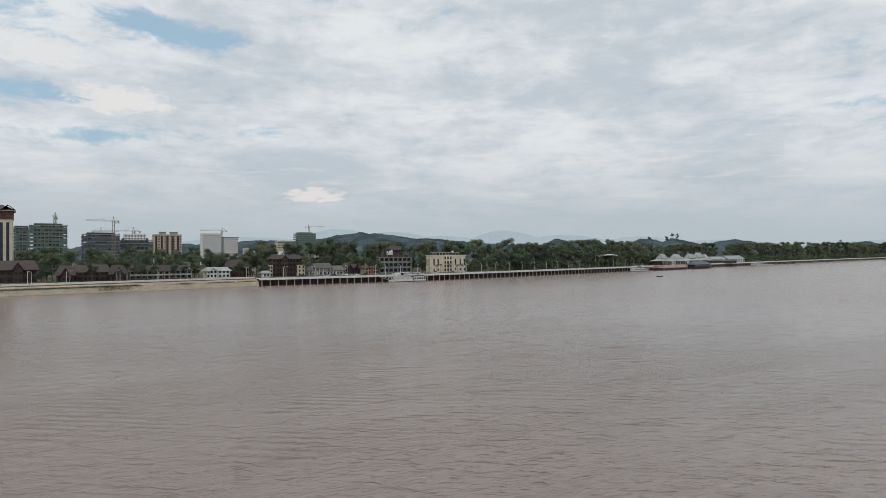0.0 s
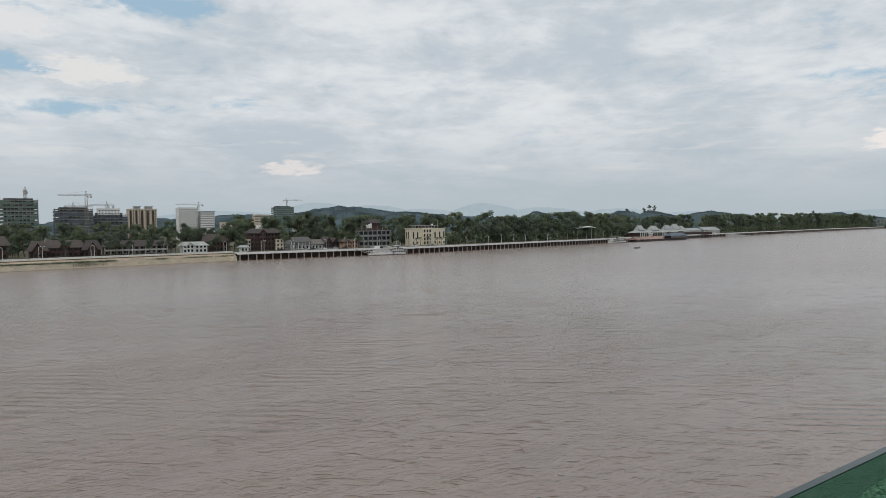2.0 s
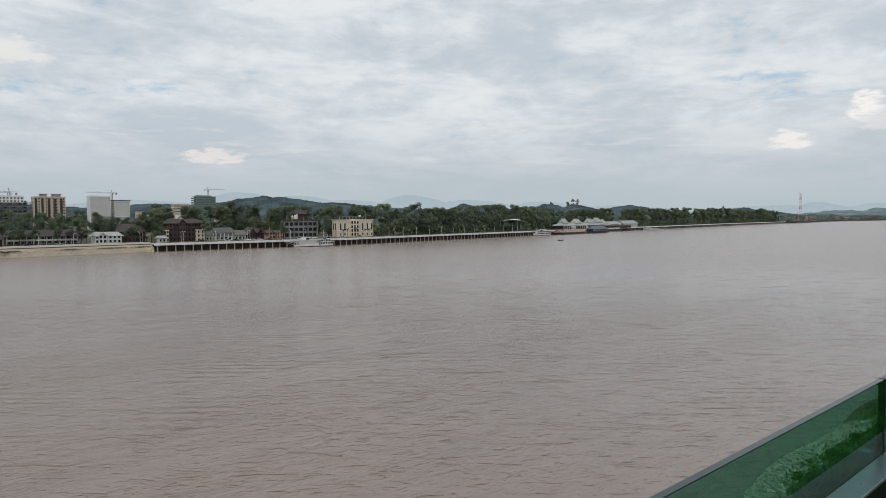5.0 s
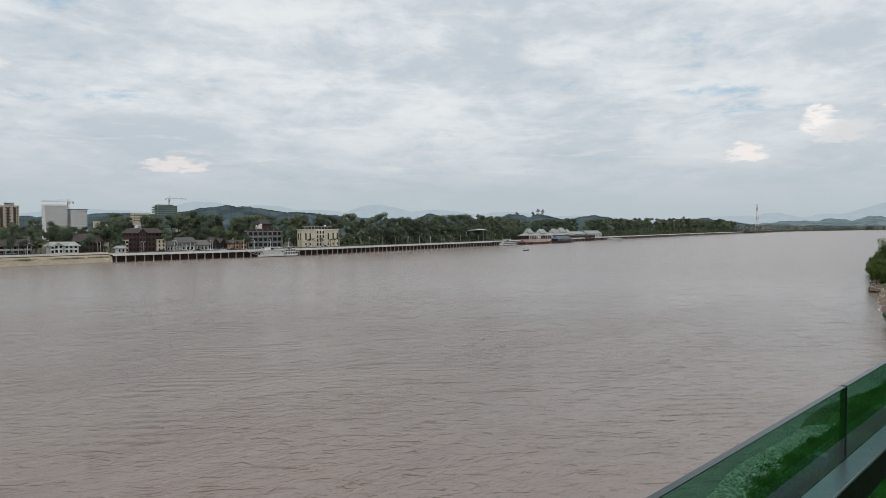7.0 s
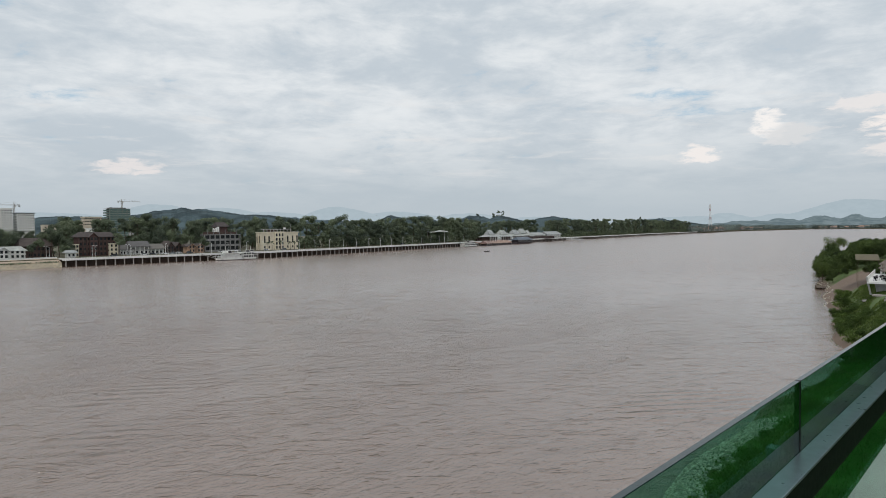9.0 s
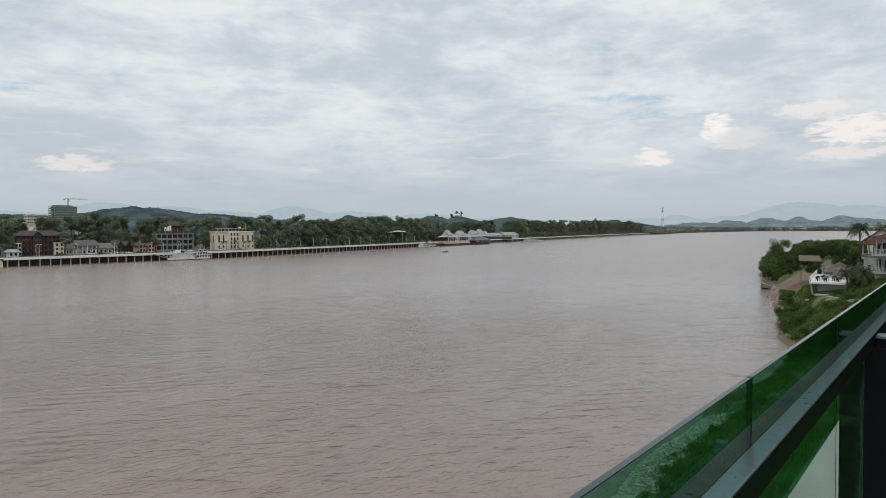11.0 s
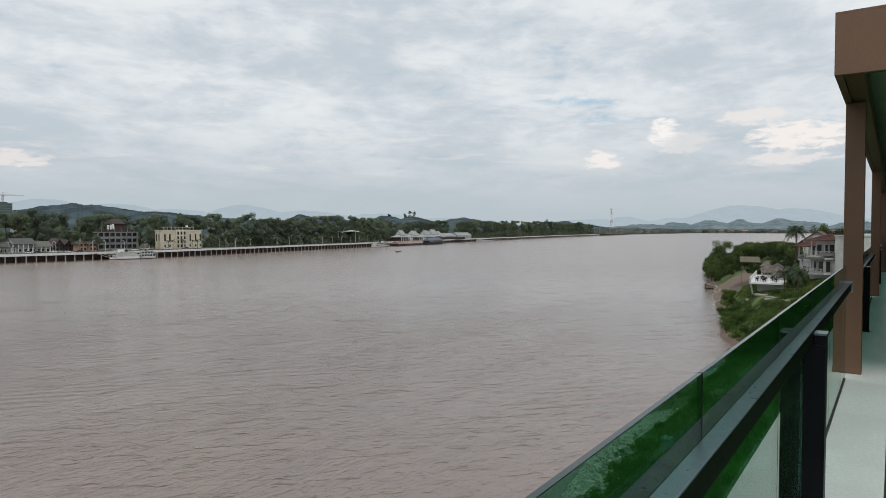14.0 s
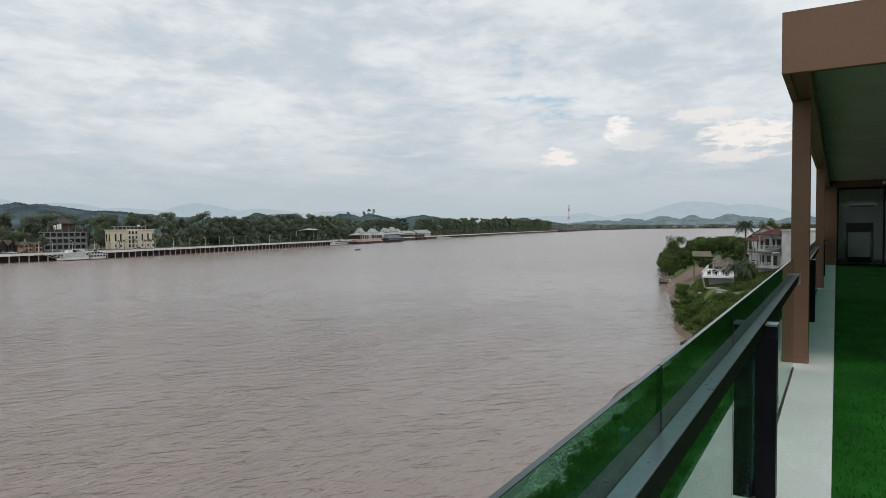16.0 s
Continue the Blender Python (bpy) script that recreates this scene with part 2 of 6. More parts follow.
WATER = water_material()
GLASS = pane_material("green_glass", (0.42, 0.625, 0.555))
CLEAR = pane_material("clear_glass", (0.84, 0.88, 0.87))
STEEL = material("brushed_steel", (0.38, 0.44, 0.50), 0.28, 0.9, 0.10, 3.0, None, 60.0, at=(0.3, 6, 6))
RAILBLACK = material("black_rail_lacquer", (0.006, 0.0085, 0.007), 0.5, 0.0, 0.2, 2.0, None, 70.0, spec=0.04)
# sky sheen on the black rail and post tops, put into a paler metal tone
RAILTOP = material("sky_sheen_rail_plate", (0.30, 0.36, 0.41), 0.30, 0.9, 0.06, 1.5, None, 30.0)
STEELDARK = material("dark_grey_plastic", (0.07, 0.075, 0.08), 0.4, 0.3, 0.15, 3.0)
BLACK = material("black_powder_coat", (0.006, 0.0065, 0.009), 0.40, 0.0, 0.2, 4.0, None, 80.0, spec=0.10)
BRONZE = material("bronze_cladding", (0.172, 0.098, 0.062), 0.42, 0.25, 0.10, 1.2, None, 90.0)
SOFFIT = material("soffit_board", (0.46, 0.48, 0.46), 0.6, 0.0, 0.08, 1.0)
PAINT = material("pale_floor_paint", (0.70, 0.74, 0.72), 0.45, 0.0, 0.06, 1.5, None, 40.0, 0.001)
TURF = material("artificial_turf", (0.013, 0.092, 0.010), 0.85, 0.0, 0.3, 2.0, None, 120.0, 0.01, spec=0.1)
BLADE = material("turf_blades", (0.017, 0.115, 0.013), 0.7, 0.0, 0.2, 3.0, island=0.4, spec=0.1)
RENDER = material("cream_render", (0.62, 0.56, 0.44), 0.85, 0.0, 0.10, 0.4, None, 6.0)
WHITE = material("white_render", (0.72, 0.72, 0.70), 0.8, 0.0, 0.10, 0.5, None, 6.0)
HOUSE = material("off_white_render", (0.50, 0.50, 0.48), 0.85, 0.0, 0.15, 0.5, None, 6.0)
CONC = material("grey_concrete", (0.36, 0.36, 0.35), 0.85, 0.0, 0.18, 0.3, None, 4.0)
DECK = material("pale_concrete_deck", (0.68, 0.68, 0.66), 0.8, 0.0, 0.10, 0.15, None, 2.0)
PILE = material("weathered_pile", (0.34, 0.31, 0.29), 0.9, 0.0, 0.2, 0.6)
# earth darkened so that the shade under the pier is in its colour
SHADEWALL = material("shade_dark_earth_bank", (0.075, 0.055, 0.045), 0.95, 0.0, 0.3, 0.3)
STONE = material("stone_embankment", (0.60, 0.54, 0.43), 0.9, 0.0, 0.28, 0.25, None, 1.2, 0.05, each=0.12)
SAND = material("sandy_bank", (0.36, 0.29, 0.22), 0.95, 0.0, 0.2, 0.12, None, 1.5)
BROWNWOOD = material("dark_brown_timber", (0.068, 0.044, 0.038), 0.75, 0.0, 0.3, 0.6, each=0.1)
REDWOOD = material("red_brown_facade", (0.088, 0.048, 0.044), 0.8, 0.0, 0.2, 0.5)
ROOFBROWN = material("brown_roof_tiles", (0.070, 0.058, 0.056), 0.8, 0.0, 0.25, 0.5, None, 3.0, 0.03, each=0.15, at=(1, 3, 3))
ROOFGREY = material("grey_roof_tiles", (0.14, 0.135, 0.13), 0.8, 0.0, 0.2, 0.5, each=0.15, at=(1, 3, 3))
ROOFPALE = material("pale_green_grey_roof", (0.34, 0.36, 0.355), 0.7, 0.0, 0.2, 0.3, each=0.1)
ROOFRED = material("red_clay_tiles", (0.105, 0.050, 0.042), 0.75, 0.0, 0.3, 0.6, None, 5.0, 0.03, at=(4, 1, 1))
ROOFBLUE = material("blue_steel_roof", (0.075, 0.095, 0.125), 0.5, 0.0, 0.15, 0.5)
ORANGE = material("orange_render", (0.40, 0.26, 0.18), 0.85, 0.0, 0.12, 0.5)
BEIGE = material("beige_tower_render", (0.52, 0.46, 0.37), 0.85, 0.0, 0.10, 0.2, each=0.05)
NET = material("green_scaffold_net", (0.12, 0.185, 0.17), 0.9, 0.0, 0.3, 0.15, None, 1.2)
DARKNET = material("grey_scaffold_net", (0.105, 0.125, 0.155), 0.9, 0.0, 0.3, 0.15, None, 1.2)
WINDOW = material("dark_window_glass", (0.025, 0.030, 0.035), 0.12, 0.0, 0.3, 0.4, each=0.3, spec=0.5)
# painted shade of open interiors; also dark rubber and a cornice
VOID = material("interior_shade_and_dark_grey", (0.060, 0.066, 0.070), 0.9, 0.0, 0.3, 0.3)
LAMPWHITE = material("white_lamp_post", (0.75, 0.75, 0.75), 0.5)
SHIPWHITE = material("white_ship_paint", (0.70, 0.70, 0.68), 0.5, 0.0, 0.08, 0.5)
SHIPDARK = material("dark_hull", (0.05, 0.04, 0.045), 0.6, 0.0, 0.2, 0.5)
RUST = material("rusty_red_roof", (0.29, 0.205, 0.175), 0.8, 0.0, 0.3, 0.3, each=0.2)
DARKCONC = material("stained_concrete", (0.20, 0.20, 0.20), 0.85, 0.0, 0.25, 0.3, None, 4.0)
CRANE = material("crane_steel", (0.24, 0.22, 0.18), 0.6)
# red greyed to carry the haze in front of the distant tower
RED = material("hazed_red_tower_paint", (0.36, 0.17, 0.15), 0.6)
BARK = material("bark", (0.10, 0.075, 0.055), 0.95, 0.0, 0.3, 2.0)
# paler than leaf green, with haze across the river put into the colour
LEAF = material("hazed_far_foliage", (0.165, 0.205, 0.155), 0.75, 0.0, 0.30, 0.25, None, 2.0, island=0.25, each=0.26, spec=0.04)
TREELEAF = material("bank_tree_foliage", (0.098, 0.145, 0.060), 0.65, 0.0, 0.3, 0.3, None, 2.0, island=0.55, each=0.4, spec=0.06)
BUSHLEAF = material("bank_foliage", (0.098, 0.155, 0.050), 0.65, 0.0, 0.3, 0.4, None, 3.0, island=0.4, each=0.3, spec=0.06)
WEED = material("bank_weeds", (0.088, 0.148, 0.042), 0.7, 0.0, 0.45, 0.15, (0.17, 0.23, 0.07), 3.0, island=0.5, spec=0.2)
# blue-grey, as the haze at the river bend is put into the leaf colour
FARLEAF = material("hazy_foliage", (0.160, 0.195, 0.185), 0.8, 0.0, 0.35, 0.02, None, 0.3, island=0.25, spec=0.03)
PALM = material("palm_fronds", (0.034, 0.056, 0.022), 0.55, 0.0, 0.3, 1.0, island=0.4, spec=0.3)
GRASSLAND = material("far_bank_ground", (0.10, 0.095, 0.06), 0.95, 0.0, 0.3, 0.02)
# bluish tint paints the haze over the hills into their green
HILL = material("hazed_wooded_hill", (0.066, 0.094, 0.104), 0.95, 0.0, 0.45, 0.012, None, 0.07, 6.0, spec=0.05)
ROCK = material("pale_riprap", (0.50, 0.47, 0.41), 0.9, 0.0, 0.3, 2.0, None, 9.0, 0.02, island=0.35)
THATCH = material("weathered_thatch", (0.16, 0.135, 0.115), 0.95, 0.0, 0.3, 2.0, None, 14.0, 0.02)
TARP = material("brown_cloth", (0.125, 0.105, 0.062), 0.9, 0.0, 0.2, 0.6)
for m in (LEAF, TREELEAF, BUSHLEAF, WEED):
    leafy(m)
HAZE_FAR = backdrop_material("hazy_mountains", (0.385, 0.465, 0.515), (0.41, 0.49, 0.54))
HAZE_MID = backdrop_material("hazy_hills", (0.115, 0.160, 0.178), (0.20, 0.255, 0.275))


def bank_material():
    """River bank: grass above, bare earth patches, mud at the waterline."""
    m = bpy.data.materials.new("river_bank")
    m.use_nodes = True
    t = m.node_tree
    b = t.nodes["Principled BSDF"]
    co = t.nodes.new("ShaderNodeTexCoord").outputs["Object"]
    s = t.nodes.new("ShaderNodeSeparateXYZ")
    t.links.new(co, s.inputs[0])
    g1, g2 = grain(t, co, 0.12, 6.0), grain(t, co, 1.8, 6.0)
    c = blend(t, ramp(t, g1, 0.3, 0.7), (0.065, 0.125, 0.028), (0.115, 0.16, 0.05))
    c = blend(t, calc(t, "MULTIPLY", ramp(t, g2, 0.45, 0.7), 0.5), c, (0.11, 0.09, 0.055))
    mud = ramp(t, calc(t, "ADD", s.outputs[2], calc(t, "MULTIPLY", g2, 1.2)), 2.2, 1.0)
    c = blend(t, mud, c, (0.16, 0.115, 0.085))
    dx = calc(t, "DIVIDE", calc(t, "SUBTRACT", s.outputs[0], 205.0), 28.0)
    dy = calc(t, "DIVIDE", calc(t, "SUBTRACT", s.outputs[1], 36.0), 9.0)
    d = calc(t, "ADD", calc(t, "ADD", calc(t, "MULTIPLY", dx, dx), calc(t, "MULTIPLY", dy, dy)), calc(t, "MULTIPLY", g1, 0.8))
    c = blend(t, ramp(t, d, 1.5, 1.15), c, blend(t, g2, (0.125, 0.088, 0.064), (0.235, 0.172, 0.130)))
    t.links.new(c, b.inputs["Base Color"])
    b.inputs["Roughness"].default_value = 0.95
    n = t.nodes.new("ShaderNodeBump")
    n.inputs["Strength"].default_value, n.inputs["Distance"].default_value = 0.7, 0.25
    t.links.new(g2, n.inputs["Height"])
    t.links.new(n.outputs[0], b.inputs["Normal"])
    return m


BANK = bank_material()


# ---- building blocks ----
class Solid:
    """A mesh in the making."""

    def __init__(self):
        self.v, self.f, self.mats = [], [], []

    def face(self, pts, mat=0):
        k = len(self.v)
        self.v += [tuple(q) for q in pts]
        self.f.append(tuple(range(k, k + len(pts))))
        self.mats.append(mat)

    def hexa(self, low, high, mat=0):
        """Eight corners: a lower and an upper ring of four."""
        k = len(self.v)
        self.v += [tuple(q) for q in (*low, *high)]
        for q in ((3, 2, 1, 0), (4, 5, 6, 7), (0, 1, 5, 4), (1, 2, 6, 5), (2, 3, 7, 6), (3, 0, 4, 7)):
            self.f.append(tuple(k + i for i in q))
            self.mats.append(mat)
        return self

    def box(self, x0, x1, y0, y1, z0, z1, mat=0):
        return self.hexa(((x0, y0, z0), (x1, y0, z0), (x1, y1, z0), (x0, y1, z0)), ((x0, y0, z1), (x1, y0, z1), (x1, y1, z1), (x0, y1, z1)), mat)

    def tube(self, a, b, r0, r1=None, n=8, mat=0):
        a, b = Vector(a), Vector(b)
        r1 = r0 if r1 is None else r1
        d = (b - a).normalized()
        u = d.orthogonal().normalized()
        w = d.cross(u)
        k = len(self.v)
        for c, r in ((a, r0), (b, r1)):
            for i in range(n):
                s = 2 * math.pi * i / n
                self.v.append(tuple(c + r * (math.cos(s) * u + math.sin(s) * w)))
        for i in range(n):
            j = (i + 1) % n
            self.f.append((k + i, k + j, k + n + j, k + n + i))
            self.mats.append(mat)
        self.f += [tuple(k + i for i in range(n - 1, -1, -1)), tuple(k + n + i for i in range(n))]
        self.mats += [mat, mat]
        return self

    def roof(self, x0, x1, y0, y1, z0, z1, hip=0.0, along="x", thick=0.25, flare=0.0, mat=0):
        """A pitched roof with thickness; hip: how far the ridge ends draw in."""
        if along == "y":
            mx = (x0 + x1) / 2
            e, r = [(x0, y0), (x1, y0), (x1, y1), (x0, y1)], [(mx, y0 + hip), (mx, y1 - hip)]
            sides = ((1, 2, 5, 4), (3, 0, 4, 5), (0, 1, 4), (2, 3, 5))
        else:
            my = (y0 + y1) / 2
            e, r = [(x0, y0), (x1, y0), (x1, y1), (x0, y1)], [(x0 + hip, my), (x1 - hip, my)]
            sides = ((0, 1, 5, 4), (2, 3, 4, 5), (3, 0, 4), (1, 2, 5))
        if hip == 0:
            sides = sides[:2]
        k = len(self.v)
        for dz in (0, -thick):
            self.v += [(x, y, z0 + dz) for x, y in e] + [(x, y, z1 + dz) for x, y in r]
        for s in sides:
            self.f += [tuple(k + i for i in s), tuple(k + 6 + i for i in reversed(s))]
            self.mats += [mat, mat]
        rim = [(0, 1), (1, 2), (2, 3), (3, 0)]
        if hip == 0:
            rim = [(1, 2), (3, 0), (0, 4), (4, 1), (2, 5), (5, 3)] if along == "y" else [(0, 1), (2, 3), (3, 4), (4, 0), (1, 5), (5, 2)]
        for i, j in rim:
            self.f.append((k + j, k + i, k + 6 + i, k + 6 + j))
            self.mats.append(mat)
        return self

    def mesh(self, name, *materials, smooth=False):
        me = bpy.data.meshes.new(name)
        me.from_pydata(self.v, [], self.f)
        for m in materials:
            me.materials.append(m)
        if len(materials) > 1:
            me.polygons.foreach_set("material_index", self.mats)
        if smooth:
            me.polygons.foreach_set("use_smooth", [True] * len(me.polygons))
        me.update()
        return me


def thing(name, label, category, at=(0, 0, 0), turn=0.0, group="", kind=""):
    ob = new(name)
    ob.empty_display_size = 0.3
    ob.matrix_basis = pose(*at, 0, 0, turn)
    return tagged(ob, label, category, group, kind)


def part(name, solid, mat, parent, label="", smooth=False, bevel=0.0):
    mats = mat if isinstance(mat, tuple) else (mat,)
    ob = new(name, solid if isinstance(solid, bpy.types.Mesh) else solid.mesh(name, *mats, smooth=smooth))
    ob.parent = parent
    if bevel:
        b = ob.modifiers.new("bevel", "BEVEL")
        b.width, b.segments = bevel, 2
    return tagged(ob, label)


def structure(name, solid, mat, label="", category="", kind="structure", smooth=False, bevel=0.0):
    ob = part(name, solid, mat, None, "", smooth, bevel)
    return tagged(ob, label, category, "", kind)


def box(x0, x1, y0, y1, z0, z1):
    return Solid().box(x0, x1, y0, y1, z0, z1)


rng = random.Random(7)


def smooth(x, a, b):
    t = min(1.0, max(0.0, (x - a) / (b - a)))
    return t * t * (3 - 2 * t)


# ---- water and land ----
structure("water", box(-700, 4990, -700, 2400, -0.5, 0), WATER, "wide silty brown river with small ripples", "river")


def shore(x):
    """The far bank's waterline: y over x."""
    y = 396 + 0.09 * (x - 118) * (x < 118) * 2.0
    return y + 0.225 * max(0.0, x - 250) - 0.05 * max(0.0, x - 1400)


def near_shore(x):
    """The near bank's waterline: y over x."""
    return 19 + 0.245 * max(0.0, x - 106) + 0.7 * math.sin(x / 9.0) + 0.5 * math.sin(x / 3.7) - 90 * smooth(x, 335, 400)


def bank_height(x, y):
    d = near_shore(x) - y
    h = -0.8 + 1.5 * smooth(d, -1.5, 1.2) + 3.2 * smooth(d, 0.5, 8) + 1.9 * smooth(d, 7, 22) + 1.5 * smooth(d, 25, 60)
    h += 3.0 * smooth(x, 120, 190) * smooth(d, 6, 20) * (1 - smooth(x, 290, 345))
    return h + 1.6 * smooth(x, 112, 140) * (1 - smooth(x, 165, 185)) * smooth(d, 3.5, 7) + 0.35 * noise.noise(Vector((x * 0.16, y * 0.16, 0))) * smooth(d, 1, 6)


s = Solid()
far_xs = [-700, -300, -120] + [-60 + 20 * i for i in range(99)] + [2000, 2300, 2650, 3200, 3740]
edge = [(x, shore(x) + 6 if x < 1920 else (735 + (x - 1920) * 0.2 if x < 2650 else 880 - (x - 2650) * 0.01)) for x in far_xs]
for (xa, ya), (xb, yb) in zip(edge, edge[1:]):
    s.face(((xa, ya, LAND - 0.1), (xb, yb, LAND - 0.1), (xb, 2390, LAND - 0.1), (xa, 2390, LAND - 0.1)))
    s.face(((xa, ya, -0.4), (xb, yb, -0.4), (xb, yb, LAND - 0.1), (xa, ya, LAND - 0.1)))
s.face(((3740, -700, 3), (4990, -700, 3), (4990, 2390, 3), (3740, 2390, 3)))
s.face(((3740, 869, -0.4), (3740, -700, -0.4), (3740, -700, 3), (3740, 869, 3)))
structure("ground", s, GRASSLAND, "flat far river bank under town and trees", "ground")

s = Solid()
gx = [-200, -120, -70, -40, -20] + [i * 2.0 for i in range(0, 110)] + [220 + 6 * i for i in range(31)]
gd = [-2.0, -0.6, 0.2, 1.0, 2.0, 3.2, 4.6, 6.2, 8, 10, 12, 14.5, 17, 20, 24, 30, 40, 60, 110, 300]
for x in gx:
    for d in gd:
        y = near_shore(x) - d
        s.v.append((x, y, bank_height(x, y)))
m = len(gd)
for i in range(len(gx) - 1):
    for j in range(m - 1):
        a = i * m + j
        s.f.append((a, a + 1, a + m + 1, a + m))
        s.mats.append(0)
structure("near_bank", s, BANK, "grassy river bank with bare earth and mud edge", "bank", smooth=True)


# ---- hills and mountains ----
def ridge(name, dist, peaks, base, mat, label, az0, az1, rough, step=0.25, foot=0.55, depth=0.2):
    """A wooded ridge seen across the plain; peaks: bearing, height as an angle, breadth."""
    s = Solid()
    n = int((az1 - az0) / step) + 1
    for i in range(n):
        a = az0 + i * step
        e = base
        for pa, pe, pw in peaks:
            w = pw * (0.9 if a < pa else 1.15)
            e = max(e, base + (pe - base) * math.exp(-((a - pa) / w) ** 2)) + 0.12 * (pe - base) * math.exp(-((a - pa) / (2.2 * w)) ** 2)
        e += rough * noise.fractal(Vector((a * 1.1, dist * 0.01, 0)), 0.9, 2.1, 6)
        e += rough * 0.45 * noise.noise(Vector((a * 26.0, dist, 1.0))) + rough * 0.35 * noise.noise(Vector((a * 9.0, dist, 2.0)))
        edge_ = min(1.0, (a - az0) / 2.5, (az1 - a) / 2.5)
        top = LAND + (18.4 - LAND + dist * math.tan(radians(e * 0.97))) * max(0.02, edge_)
        for k, (dd, hh) in enumerate(((1 - depth, 0.0), (1 - 0.7 * depth, foot * 0.5), (1 - 0.35 * depth, foot + 0.2), (1.0, 1.0), (1.012, 0.0))):
            r = dist * dd + (0.2 * depth * dist * noise.noise(Vector((a * 0.5, k * 3.1, dist))) if 0 < k < 3 else 0)
            z = LAND - 0.5 + (top - LAND) * hh
            s.v.append((r * math.sin(radians(a)), r * math.cos(radians(a)), z))
    for i in range(n - 1):
        for k in range(4):
            q = i * 5 + k
            s.f.append((q, q + 5, q + 6, q + 1))
            s.mats.append(0)
    return structure(name, s, mat, label, "hill", smooth=True)


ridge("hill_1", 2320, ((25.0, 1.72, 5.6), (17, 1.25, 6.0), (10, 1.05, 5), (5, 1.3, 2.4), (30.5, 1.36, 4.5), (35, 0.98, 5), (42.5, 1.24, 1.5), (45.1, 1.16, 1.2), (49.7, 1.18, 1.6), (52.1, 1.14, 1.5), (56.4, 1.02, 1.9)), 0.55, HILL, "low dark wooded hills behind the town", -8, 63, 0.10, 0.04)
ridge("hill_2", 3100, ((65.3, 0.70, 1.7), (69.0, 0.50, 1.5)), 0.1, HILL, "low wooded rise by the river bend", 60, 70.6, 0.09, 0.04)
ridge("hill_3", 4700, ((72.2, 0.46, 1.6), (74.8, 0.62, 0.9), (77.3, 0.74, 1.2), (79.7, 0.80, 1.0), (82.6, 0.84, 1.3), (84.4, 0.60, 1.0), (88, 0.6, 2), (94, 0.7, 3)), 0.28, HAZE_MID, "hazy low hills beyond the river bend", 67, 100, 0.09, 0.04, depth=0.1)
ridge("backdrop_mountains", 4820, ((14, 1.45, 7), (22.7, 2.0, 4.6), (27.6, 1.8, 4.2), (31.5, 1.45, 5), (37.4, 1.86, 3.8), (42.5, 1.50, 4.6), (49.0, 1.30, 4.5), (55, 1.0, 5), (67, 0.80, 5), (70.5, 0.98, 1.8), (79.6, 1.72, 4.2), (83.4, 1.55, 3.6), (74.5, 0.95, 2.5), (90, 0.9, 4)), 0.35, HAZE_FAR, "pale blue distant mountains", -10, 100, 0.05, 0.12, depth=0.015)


# ---- the terrace ----
K = KERB
structure("building_slab", box(-14, 31.5, -7.5, 0.06, K - 0.45, K - 0.06), CONC, "concrete edge of the terrace slab", "slab")
structure("building_wall", box(-14, 31.5, -7.4, -0.5, 4.0, K - 0.45), RENDER, "plain rendered storeys below the terrace", "wall")
structure("kerb", box(-14, 29.9, -0.352, 0.03, K - 0.06, K), PAINT, "pale painted kerb strip along the balustrade", "kerb", bevel=0.004)
structure("turf", box(-14, 29.9, -7.0, -0.355, K - 0.06, K - 0.022), TURF, "dark green artificial turf floor", "floor")
# assumed wall out of view, there for the balustrade glass to mirror
structure("wall_back", box(-14, 31.5, -7.5, -7.2, K - 0.06, K + 3.2), RENDER, "unseen assumed wall behind the terrace", "wall")

# added out of view, so the end glass mirrors a dark wall, not sky
structure("wall_rear", box(-14.3, -14, -7.5, -0.36, K - 0.45, K + 3.2), DARKCONC, "unseen added wall that keeps sky out of the end glass", "wall")

r = random.Random(3)
s = Solid()
for _ in range(26000):
    x, y = 5.2 + 13 * r.random() ** 1.2, -0.36 - 1.5 * r.random()
    a, h, w = r.uniform(0, 6.28), r.uniform(0.018, 0.034), 0.003
    dx, dy, lx, ly = w * math.cos(a), w * math.sin(a), r.uniform(-0.015, 0.015), r.uniform(-0.015, 0.015)
    s.face(((x - dx, y - dy, K - 0.023), (x + dx, y + dy, K - 0.023), (x + lx, y + ly, K - 0.023 + h)))
structure("turf_blades", s, BLADE, "short plastic grass blades of the turf", "turf", kind="stuff")

RAIL_LOW, RAIL_TOP = 0.868, 0.942
JOINTS = [5.0 + 1.262 * i for i in range(-14, 5)] + [10.66]


